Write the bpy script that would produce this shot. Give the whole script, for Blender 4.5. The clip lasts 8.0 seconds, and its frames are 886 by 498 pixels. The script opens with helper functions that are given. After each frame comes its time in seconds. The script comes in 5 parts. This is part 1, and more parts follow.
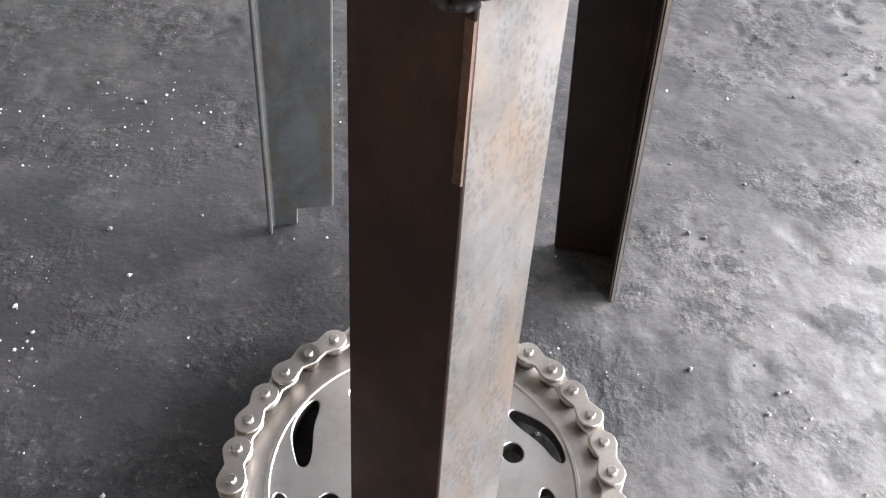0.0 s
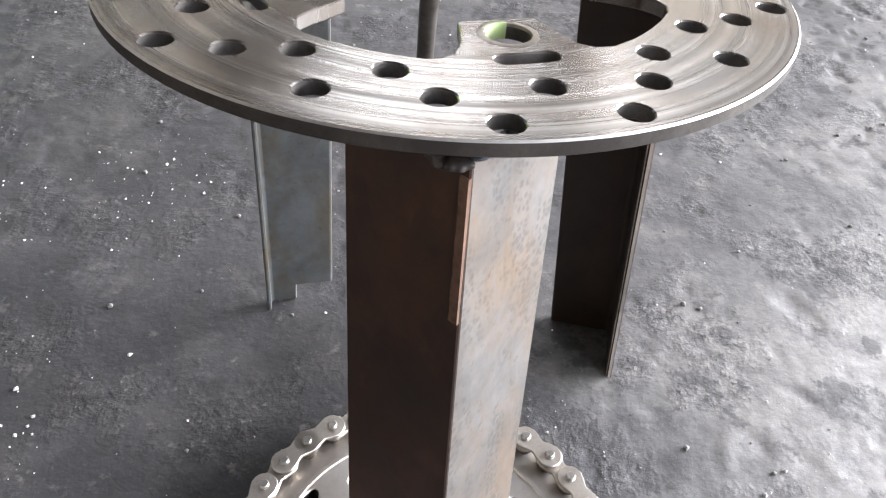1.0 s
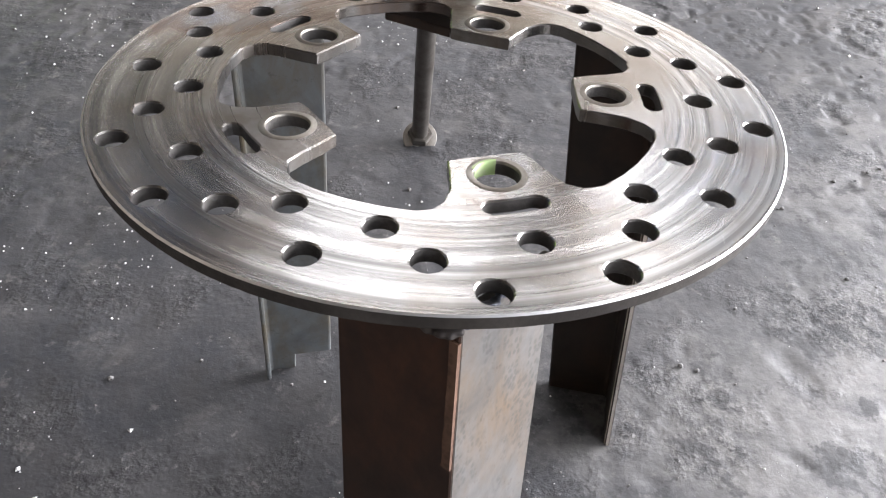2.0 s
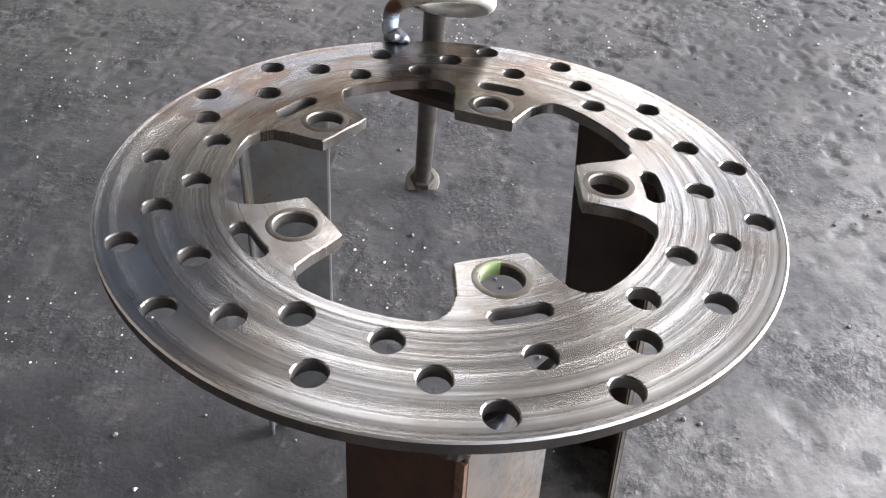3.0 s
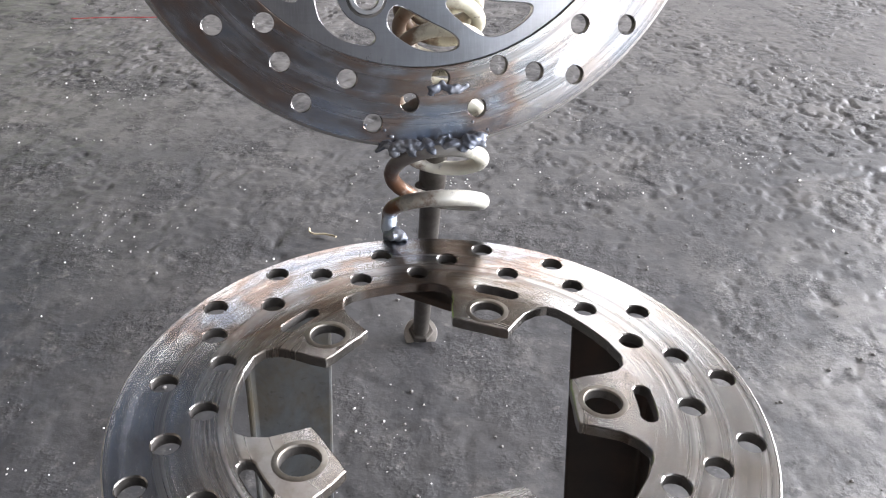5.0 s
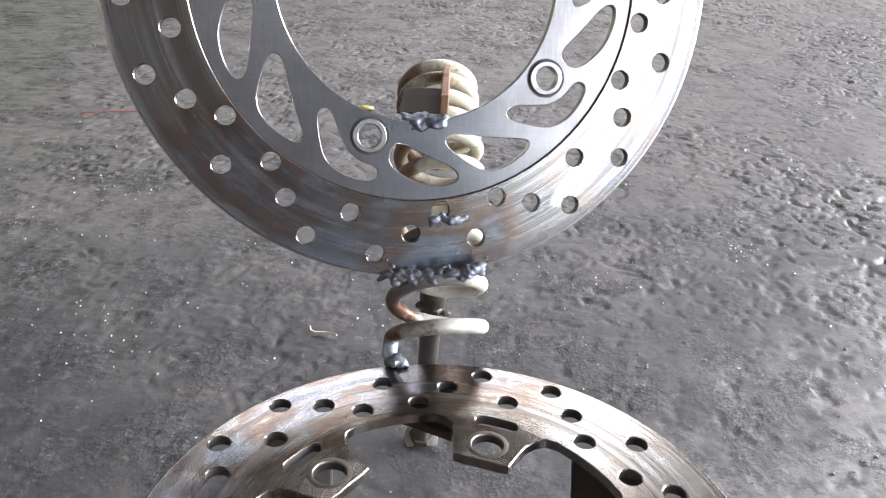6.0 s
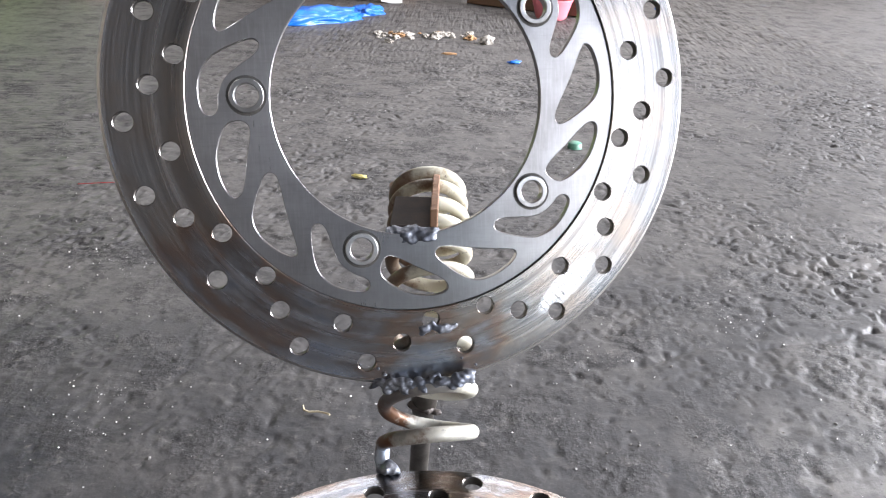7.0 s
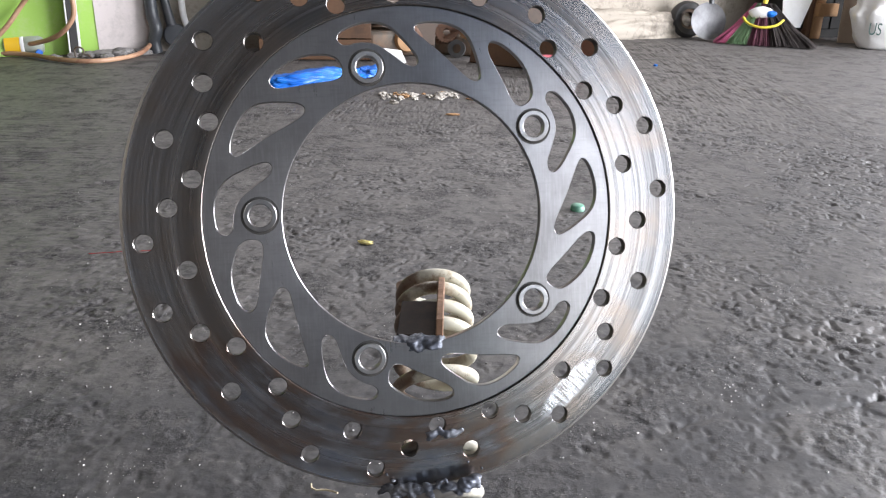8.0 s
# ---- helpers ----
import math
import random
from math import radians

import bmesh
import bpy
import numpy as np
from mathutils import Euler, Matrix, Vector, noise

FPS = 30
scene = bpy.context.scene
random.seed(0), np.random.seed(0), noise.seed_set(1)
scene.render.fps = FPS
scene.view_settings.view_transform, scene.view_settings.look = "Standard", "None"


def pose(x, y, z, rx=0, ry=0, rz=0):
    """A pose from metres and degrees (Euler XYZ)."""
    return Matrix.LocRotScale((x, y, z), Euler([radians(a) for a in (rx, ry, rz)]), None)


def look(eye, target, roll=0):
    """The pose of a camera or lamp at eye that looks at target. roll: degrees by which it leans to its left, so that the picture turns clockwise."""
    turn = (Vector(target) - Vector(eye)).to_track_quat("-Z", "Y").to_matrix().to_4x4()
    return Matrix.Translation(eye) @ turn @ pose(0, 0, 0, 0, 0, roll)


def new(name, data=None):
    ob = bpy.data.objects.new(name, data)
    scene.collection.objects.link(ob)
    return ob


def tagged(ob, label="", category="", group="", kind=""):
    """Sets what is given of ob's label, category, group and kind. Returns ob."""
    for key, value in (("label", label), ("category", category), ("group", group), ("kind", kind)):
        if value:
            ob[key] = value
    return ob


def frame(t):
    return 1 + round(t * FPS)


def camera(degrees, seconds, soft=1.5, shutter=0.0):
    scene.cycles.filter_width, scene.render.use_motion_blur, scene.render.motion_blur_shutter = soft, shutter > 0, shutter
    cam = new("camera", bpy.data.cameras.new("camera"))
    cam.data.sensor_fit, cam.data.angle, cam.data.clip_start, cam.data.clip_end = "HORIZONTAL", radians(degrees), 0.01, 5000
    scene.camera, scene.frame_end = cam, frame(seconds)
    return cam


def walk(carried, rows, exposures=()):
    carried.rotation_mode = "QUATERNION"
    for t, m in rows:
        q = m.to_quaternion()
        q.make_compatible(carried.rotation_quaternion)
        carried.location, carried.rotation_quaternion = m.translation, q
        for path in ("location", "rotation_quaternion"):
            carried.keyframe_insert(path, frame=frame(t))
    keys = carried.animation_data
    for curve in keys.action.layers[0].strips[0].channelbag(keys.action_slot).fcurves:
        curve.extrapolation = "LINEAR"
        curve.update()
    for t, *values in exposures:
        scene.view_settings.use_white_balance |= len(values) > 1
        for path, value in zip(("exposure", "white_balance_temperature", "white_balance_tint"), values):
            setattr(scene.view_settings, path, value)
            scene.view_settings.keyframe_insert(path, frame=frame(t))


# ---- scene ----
cam = camera(59.7, 8.0, 1.2)
PATH = [
    (0, (0.0045, -0.2467, 0.2927), (0.0094, 0.1063, -0.0613), 5.40),
    (0.5, (0.0047, -0.2409, 0.3061), (0.0084, 0.1239, -0.0358), 5.02),
    (1, (0.0027, -0.2311, 0.3152), (0.0074, 0.1330, -0.0274), 5.06),
    (1.5, (0.0035, -0.2191, 0.3293), (0.0079, 0.1459, -0.0123), 4.41),
    (3, (-0.0000, -0.1944, 0.3617), (0.0019, 0.1764, 0.0262), 4.01),
    (3.5, (-0.0013, -0.1893, 0.3704), (-0.0005, 0.1893, 0.0439), 3.49),
    (4, (-0.0033, -0.1883, 0.3828), (-0.0040, 0.2021, 0.0703), 3.13),
    (4.5, (-0.0023, -0.1837, 0.3891), (-0.0021, 0.2164, 0.0893), 2.97),
    (6, (-0.0042, -0.1724, 0.4216), (-0.0060, 0.2642, 0.1779), 2.44),
    (6.5, (-0.0033, -0.1710, 0.4345), (-0.0042, 0.2742, 0.2069), 2.50),
    (7, (-0.0036, -0.1693, 0.4490), (-0.0027, 0.2825, 0.2347), 2.20),
    (7.5, (-0.0049, -0.1694, 0.4670), (-0.0057, 0.2898, 0.2692), 2.17),
    (8, (-0.0043, -0.1710, 0.4800), (-0.0079, 0.2932, 0.2941), 1.39),
]
EXPOSURES = [(0, 0.76), (0.5, 0.99), (1.5, 0.80), (3.0, 0.55), (4.5, 0.56), (6.0, 0.60), (6.8, 0.51), (7.5, 0.10), (8, 0.01)]
walk(cam, [(t, look(eye, target, roll)) for t, eye, target, roll in PATH], EXPOSURES)

from mathutils import geometry

# ---- world, sun, large lights, exposure ----
world = bpy.data.worlds.new("sky")
scene.world = world
world.use_nodes = True
wn = world.node_tree
sky = wn.nodes.new("ShaderNodeTexSky")
sky.sky_type = "NISHITA"
sky.sun_disc = False
sky.sun_elevation, sky.sun_rotation = radians(50), radians(70)
wn.links.new(sky.outputs[0], wn.nodes["Background"].inputs[0])
wn.nodes["Background"].inputs[1].default_value = 0.12

sun = new("sun", bpy.data.lights.new("sun", "SUN"))
sun.data.energy, sun.data.angle, sun.data.color = 1.0, radians(12), (1.0, 0.96, 0.9)
sun.matrix_world = look((6, 2, 8), (0, 0, 0))

# the workshop's own axes: u along the rear wall, v away from it
ROOM = pose(-1.48, 3.17, 0, 0, 0, 25.8)


def daylight(name, u, v, z, width, height, to, power, colour=(1, 0.98, 0.95)):
    """A broad lamp in the workshop's axes, as for the sky's light in an open doorway."""
    lamp = new(name, bpy.data.lights.new(name, "AREA"))
    lamp.data.shape, lamp.data.size, lamp.data.size_y = "RECTANGLE", width, height
    lamp.data.energy, lamp.data.color = power, colour
    lamp.matrix_world = look(ROOM @ Vector((u, v, z)), ROOM @ Vector(to))
    return lamp


daylight("door_daylight", 4.55, -4.1, 1.3, 3.8, 2.2, (0, -3.4, 0.5), 900, (0.968, 0.985, 1.06))
daylight("shutter_daylight", 2.3, -6.9, 1.22, 3.8, 2.3, (1.5, 0, 0.6), 120, (0.968, 0.975, 1.04))
# fill lamp added high at the rear to brighten the seat's reflections
daylight("high_rear_fill", 1.8, 0.02, 2.75, 2.6, 0.9, (0.6, -3.5, 0.3), 60, (0.98, 0.975, 1.03))



# ---- materials ----
class Nodes:
    """A node material, put together step by step."""

    def __init__(self, name, rough=0.5, metal=0.0):
        self.mat = bpy.data.materials.new(name)
        self.mat.use_nodes = True
        self.tree = self.mat.node_tree
        self.bsdf = self.tree.nodes["Principled BSDF"]
        self.bsdf.inputs["Roughness"].default_value = rough
        self.bsdf.inputs["Metallic"].default_value = metal
        self.coords = self.tree.nodes.new("ShaderNodeTexCoord").outputs["Object"]

    def put(self, value, socket):
        if isinstance(value, bpy.types.NodeSocket):
            self.tree.links.new(value, socket)
        elif isinstance(value, (tuple, list)) and len(value) == 3 and socket.type == "RGBA":
            socket.default_value = (*value, 1)
        else:
            socket.default_value = value

    def math(self, op, a, b=0.0, c=0.0):
        n = self.tree.nodes.new("ShaderNodeMath")
        n.operation = op
        for v, s in zip((a, b, c), n.inputs):
            self.put(v, s)
        return n.outputs[0]

    def noise(self, scale, detail=4.0, rough=0.55, where=None, stretch=None, off=(0, 0, 0), distort=0.0):
        where = where or self.coords
        if stretch or any(off):
            m = self.tree.nodes.new("ShaderNodeMapping")
            self.put(where, m.inputs[0])
            m.inputs["Location"].default_value = off
            m.inputs["Scale"].default_value = stretch or (1, 1, 1)
            where = m.outputs[0]
        n = self.tree.nodes.new("ShaderNodeTexNoise")
        self.put(where, n.inputs["Vector"])
        n.inputs["Scale"].default_value, n.inputs["Detail"].default_value = scale, detail
        n.inputs["Roughness"].default_value, n.inputs["Distortion"].default_value = rough, distort
        return n.outputs[0]

    def cells(self, scale, feature="F1", where=None):
        n = self.tree.nodes.new("ShaderNodeTexVoronoi")
        n.feature = feature
        self.put(where or self.coords, n.inputs["Vector"])
        n.inputs["Scale"].default_value = scale
        return n.outputs[0]

    def ramp(self, value, *stops):
        n = self.tree.nodes.new("ShaderNodeValToRGB")
        e = n.color_ramp.elements
        while len(e) < len(stops):
            e.new(0.5)
        for s, (at, c) in zip(e, stops):
            s.position = at
            s.color = (*c, 1) if isinstance(c, tuple) else (c, c, c, 1)
        self.put(value, n.inputs[0])
        return n.outputs[0]

    def mix(self, how, a, b, kind="MIX"):
        n = self.tree.nodes.new("ShaderNodeMix")
        n.data_type, n.blend_type = "RGBA", kind
        self.put(how, n.inputs[0])
        self.put(a, n.inputs[6])
        self.put(b, n.inputs[7])
        return n.outputs[2]

    def split(self, where=None):
        n = self.tree.nodes.new("ShaderNodeSeparateXYZ")
        self.put(where or self.coords, n.inputs[0])
        return n.outputs

    def join(self, x, y, z):
        n = self.tree.nodes.new("ShaderNodeCombineXYZ")
        for v, s in zip((x, y, z), n.inputs):
            self.put(v, s)
        return n.outputs[0]

    def done(self, colour=None, rough=None, metal=None, bump=(), aniso=None):
        for value, name in ((colour, "Base Color"), (rough, "Roughness"), (metal, "Metallic")):
            if value is not None:
                self.put(value, self.bsdf.inputs[name])
        normal = None
        for height, strength, depth in bump:
            n = self.tree.nodes.new("ShaderNodeBump")
            n.inputs["Strength"].default_value, n.inputs["Distance"].default_value = strength, depth
            self.put(height, n.inputs["Height"])
            if normal is not None:
                self.put(normal, n.inputs["Normal"])
            normal = n.outputs[0]
        if normal is not None:
            self.put(normal, self.bsdf.inputs["Normal"])
        if aniso:
            tangent = self.tree.nodes.new("ShaderNodeTangent")
            tangent.direction_type, tangent.axis = "RADIAL", "Z"
            self.put(tangent.outputs[0], self.bsdf.inputs["Tangent"])
            self.put(aniso, self.bsdf.inputs["Anisotropic"])
            self.bsdf.inputs["Anisotropic Rotation"].default_value = 0.25
        return self.mat


def turned_steel(name, base, tint, spots, seed, rough=0.3, ground=None, inner=0.0655, outer=0.1031, dish=0.0004, dull=1.0):
    """Worn brake band: concentric wear rings, scratches along them, heat-stained patches round the welds.
    spots: (x, y, reach) of the stained patches in the disc's own plane."""
    m = Nodes(name, rough, 1.0)
    x, y, z = m.split()
    r = m.math("SQRT", m.math("ADD", m.math("MULTIPLY", x, x), m.math("MULTIPLY", y, y)))
    cx, cy = m.math("DIVIDE", x, r), m.math("DIVIDE", y, r)

    def turned(across, round_, detail, rough_, shift):
        """Noise drawn out along the turning, across lines a metre outwards and round_ round the axis."""
        return m.noise(1.0, detail, rough_, m.join(m.math("ADD", m.math("MULTIPLY", r, across), shift), m.math("MULTIPLY", cx, round_), m.math("MULTIPLY", cy, round_)))

    rings = turned(900, 0.35, 5, 0.7, seed)
    broad = turned(210, 0.2, 3, 0.6, seed + 5)
    fine = turned(4200, 5.0, 3, 0.6, seed + 9)
    blot = m.noise(38, 5, 0.6, off=(seed, 0, 0))
    bands = turned(110, 0.25, 3, 0.6, seed + 13)
    hair = turned(1700, 1.6, 3, 0.7, seed + 21)
    swept = m.ramp(r, (inner - 0.0005, 0.0), (inner + 0.0025, 1.0))
    colour = m.mix(m.ramp(bands, (0.40, 0.0), (0.60, 1.0)), base, tuple(c * 0.52 for c in base))
    colour = m.mix(m.ramp(broad, (0.52, 0.0), (0.66, 0.75)), colour, tuple(min(1, c * 1.7) for c in base))
    colour = m.mix(m.ramp(rings, (0.46, 0.0), (0.66, 0.35)), colour, tuple(min(1, c * 1.6) for c in base))
    colour = m.mix(m.ramp(hair, (0.52, 0.0), (0.72, 0.35)), colour, tuple(c * 0.5 for c in base))
    dirt = m.noise(95, 5, 0.7, off=(seed, 3, 1))
    colour = m.mix(swept, m.mix(m.ramp(dirt, (0.46, 0.0), (0.66, 0.7)), tuple(c * 0.9 for c in base), (0.15, 0.12, 0.095)), colour)
    for way, shift in (((900, 60, 1), 0.0), ((75, 820, 1), 4.0)):
        nick = m.noise(1.0, 3, 0.7, stretch=way, off=(shift, seed, 0))
        colour = m.mix(m.ramp(nick, (0.66, 0.0), (0.73, 0.28)), colour, tuple(min(1, c * 1.8) for c in base))
    colour = m.mix(m.ramp(blot, (0.42, 0.0), (0.66, 0.75)), colour, tint)
    smear = turned(120, 4.0, 4, 0.6, seed + 2)
    heat = 0.0
    for sx, sy, reach in spots:
        dx, dy = m.math("SUBTRACT", x, sx), m.math("SUBTRACT", y, sy)
        d = m.math("SQRT", m.math("ADD", m.math("MULTIPLY", dx, dx), m.math("MULTIPLY", dy, dy)))
        d = m.math("ADD", m.math("DIVIDE", d, reach), m.math("MULTIPLY", m.math("SUBTRACT", smear, 0.5), 2.2))
        heat = m.math("MAXIMUM", heat, m.math("SUBTRACT", 1.0, d))
    colour = m.mix(m.ramp(heat, (0.0, 0.0), (0.35, 0.7), (1.0, 0.85)), colour,
                   m.ramp(heat, *[(at, tuple(c * dull for c in tone)) for at, tone in ((0.0, (0.42, 0.30, 0.21)), (0.35, (0.27, 0.165, 0.115)), (0.6, (0.26, 0.23, 0.225)), (0.8, (0.40, 0.40, 0.42)), (1.0, (0.30, 0.32, 0.37)))]))
    if ground:
        # a patch dressed with the grinder: bright cross scratches
        gx, gy, gr, gt = ground
        ux = m.math("ADD", m.math("MULTIPLY", m.math("SUBTRACT", x, gx), math.cos(radians(gt))), m.math("MULTIPLY", m.math("SUBTRACT", y, gy), math.sin(radians(gt))))
        uy = m.math("SUBTRACT", m.math("MULTIPLY", m.math("SUBTRACT", y, gy), math.cos(radians(gt))), m.math("MULTIPLY", m.math("SUBTRACT", x, gx), math.sin(radians(gt))))
        d = m.math("SQRT", m.math("ADD", m.math("POWER", m.math("DIVIDE", ux, gr), 2), m.math("POWER", m.math("DIVIDE", uy, gr * 0.3), 2)))
        cut = m.noise(1.0, 3, 0.6, m.join(m.math("MULTIPLY", ux, 620), m.math("MULTIPLY", uy, 90), 3.0))
        seen = m.math("MULTIPLY", m.ramp(m.math("ADD", d, m.math("MULTIPLY", cut, 0.5)), (0.85, 1.0), (1.2, 0.0)), m.ramp(cut, (0.42, 0.2), (0.55, 1.0)))
        colour = m.mix(seen, colour, (0.86, 0.87, 0.90))
    # the band is worn hollow by the pads
    half = (outer - inner) / 2
    hollow = m.math("MULTIPLY", m.math("POWER", m.math("MINIMUM", m.math("ABSOLUTE", m.math("DIVIDE", m.math("SUBTRACT", r, inner + half), half)), 1.0), 2.4), dish)
    rough_now = m.math("ADD", rough - 0.14, m.math("ADD", m.math("MULTIPLY", rings, 0.10), m.math("MULTIPLY", bands, 0.22)))
    return m.done(colour, rough_now, bump=((hollow, 1.0, 1.0), (m.math("MULTIPLY", bands, swept), 0.4, 0.0006), (m.math("MULTIPLY", broad, swept), 0.3, 0.0004), (m.math("MULTIPLY", rings, swept), 0.22, 0.0002), (fine, 0.2, 0.0001)), aniso=0.5)


def plain_steel(name, base, tint, rough=0.4, metal=1.0, scale=60, stretch=(1, 1, 1), grain=0.15):
    m = Nodes(name, rough, metal)
    big = m.noise(scale * 0.4, 4, 0.6)
    small = m.noise(scale * 6, 4, 0.7, stretch=stretch)
    colour = m.mix(m.ramp(big, (0.42, 0.0), (0.68, 0.8)), base, tint)
    colour = m.mix(m.ramp(small, (0.45, 0.0), (0.75, 0.35)), colour, tuple(c * 0.5 for c in base))
    return m.done(colour, m.math("ADD", rough - 0.1, m.math("MULTIPLY", small, 0.22)), bump=((small, grain, 0.0003), (big, 0.1, 0.001)))


def brushed_steel(name, base, tint, rough=0.28):
    """Flat ground steel: fine straight grinding marks, faint stains."""
    m = Nodes(name, rough, 1.0)
    big = m.noise(24, 5, 0.6)
    marks = m.noise(1.0, 4, 0.7, stretch=(900, 60, 1))
    cross = m.noise(1.0, 3, 0.65, stretch=(70, 800, 1), off=(3, 0, 0))
    colour = m.mix(m.ramp(big, (0.40, 0.0), (0.66, 0.9)), base, tint)
    colour = m.mix(m.ramp(marks, (0.46, 0.0), (0.72, 0.25)), colour, tuple(c * 1.4 for c in base))
    colour = m.mix(m.ramp(cross, (0.50, 0.0), (0.74, 0.25)), colour, tuple(c * 0.6 for c in base))
    return m.done(colour, m.math("ADD", rough - 0.08, m.math("ADD", m.math("MULTIPLY", marks, 0.10), m.math("MULTIPLY", big, 0.10))),
                  bump=((big, 0.04, 0.0008),), aniso=0.55)


def iron_skin(name, base, rust, rough=0.42, metal=0.7, amount=0.5, pits=0.3):
    """Hot-rolled angle iron: mill scale with streaks of rust along its length and shallow pits."""
    m = Nodes(name, rough, metal)
    streak = m.noise(42, 6, 0.68, stretch=(1, 1, 0.45), distort=0.5)
    cloud = m.noise(30, 6, 0.66, off=(3, 1, 2), distort=0.3)
    fleck = m.noise(260, 4, 0.7, off=(1, 4, 0))
    warp = m.noise(90, 3, 0.6)
    pit = m.cells(520, where=m.mix(0.0035, m.coords, warp))
    where = m.noise(48, 4, 0.6, stretch=(2.0, 2.0, 0.4), off=(7, 0, 1))
    pitted = m.math("MULTIPLY", m.ramp(pit, (0.30, 1.0), (0.60, 0.0)), m.ramp(where, (0.47, 0.0), (0.55, 1.0)))
    colour = m.mix(m.ramp(streak, (0.42, 0.0), (0.68, amount)), base, rust)
    colour = m.mix(m.ramp(cloud, (0.44, 0.0), (0.66, 0.75)), colour, tuple(c * 0.5 for c in base))
    colour = m.mix(m.ramp(fleck, (0.60, 0.0), (0.72, 0.5)), colour, tuple(c * 0.4 for c in rust))
    colour = m.mix(m.math("MULTIPLY", pitted, 0.5 if pits > 0.2 else 0.0), colour, tuple(c * 0.4 for c in base))
    return m.done(colour, m.math("ADD", rough - 0.12, m.math("MULTIPLY", cloud, 0.28)),
                  bump=((cloud, 0.06, 0.001), (fleck, 0.08, 0.0004), (pitted, -2.0 * pits, 0.0011)))


def floor_skin():
    m = Nodes("oily_concrete", 0.6)
    big = m.noise(1.7, 5, 0.6)
    patch = m.noise(7, 6, 0.65, off=(4, 2, 0))
    mid = m.noise(45, 5, 0.65)
    lumps = m.noise(19, 4, 0.6, off=(2, 7, 0))
    coarse = m.noise(130, 5, 0.7, off=(1, 5, 0))
    grit = m.noise(520, 4, 0.75)
    fx, fy, fz = m.split()
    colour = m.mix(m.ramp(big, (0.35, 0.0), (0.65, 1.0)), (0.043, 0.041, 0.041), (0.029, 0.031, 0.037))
    # daylight falloff put into the colour: paler at near right, dark at left
    lit_right = m.math("ADD", m.math("SUBTRACT", m.math("MULTIPLY", fx, 2.4), m.math("MULTIPLY", fy, 1.5)), m.math("MULTIPLY", m.math("SUBTRACT", patch, 0.5), 1.8))
    colour = m.mix(m.ramp(lit_right, (-0.05, 0.0), (0.75, 1.0)), colour, (0.235, 0.222, 0.21))
    # painted brightening of the floor away from the chair
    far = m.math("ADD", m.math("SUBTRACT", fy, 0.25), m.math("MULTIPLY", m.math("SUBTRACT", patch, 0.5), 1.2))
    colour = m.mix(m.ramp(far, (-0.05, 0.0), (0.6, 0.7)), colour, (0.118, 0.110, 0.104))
    # more painted brightening towards the far left
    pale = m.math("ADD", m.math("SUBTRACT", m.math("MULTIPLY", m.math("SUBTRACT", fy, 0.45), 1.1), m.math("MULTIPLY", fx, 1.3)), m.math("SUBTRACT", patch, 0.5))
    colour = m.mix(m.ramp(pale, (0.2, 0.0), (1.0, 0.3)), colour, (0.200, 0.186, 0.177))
    colour = m.mix(m.ramp(patch, (0.45, 0.0), (0.68, 0.4)), colour, (0.130, 0.118, 0.108))
    colour = m.mix(m.ramp(mid, (0.34, 0.6), (0.5, 0.0)), colour, (0.042, 0.040, 0.042))
    colour = m.mix(m.ramp(grit, (0.62, 0.0), (0.74, 0.4)), colour, (0.26, 0.245, 0.23))
    # crumbled spots: the trodden skin has broken into clusters of small pits and grains
    flake = m.noise(13, 5, 0.62, off=(8, 3, 0))
    crumbled = m.ramp(m.math("ADD", flake, m.math("MULTIPLY", m.math("SUBTRACT", m.noise(3.5, 3, 0.6, off=(1, 6, 0)), 0.5), 0.3)), (0.49, 0.0), (0.62, 1.0))
    jitter = m.mix(0.012, m.coords, m.noise(160, 3, 0.6, off=(4, 4, 0)))
    grains = m.noise(300, 4, 0.7, off=(5, 5, 0))
    pits_wide = m.ramp(m.math("ADD", m.cells(120, where=jitter), m.math("MULTIPLY", grains, 0.7)), (0.62, 1.0), (0.84, 0.0))
    pits_fine = m.ramp(m.math("ADD", m.cells(270, where=jitter), m.math("MULTIPLY", grains, 0.5)), (0.55, 1.0), (0.80, 0.0))
    hollow = m.math("MULTIPLY", m.math("MAXIMUM", m.math("MULTIPLY", pits_wide, 1.0), m.math("MULTIPLY", pits_fine, 0.6)), m.math("ADD", 0.05, crumbled))
    colour = m.mix(m.math("MULTIPLY", crumbled, 0.25), colour, (0.085, 0.079, 0.076))
    # shade inside the small pits painted into the colour
    colour = m.mix(m.math("MULTIPLY", hollow, 0.8), colour, (0.024, 0.023, 0.024))
    colour = m.mix(m.math("MULTIPLY", crumbled, m.ramp(grains, (0.60, 0.0), (0.68, 0.5))), colour, (0.30, 0.285, 0.27))
    # chips and gouges below are darkened too, as if shaded inside
    chipped = m.math("MULTIPLY", m.ramp(m.noise(95, 4, 0.65, off=(3, 9, 0), distort=0.5), (0.42, 1.0), (0.485, 0.0)), m.math("ADD", 0.2, m.math("MULTIPLY", crumbled, 0.8)))
    colour = m.mix(m.math("MULTIPLY", chipped, 0.85), colour, (0.028, 0.026, 0.027))
    gouged = m.ramp(m.noise(34, 5, 0.68, off=(9, 2, 0)), (0.39, 0.75), (0.445, 0.0))
    colour = m.mix(gouged, colour, (0.034, 0.032, 0.032))
    spots = m.noise(70, 5, 0.7, off=(2, 2, 0))
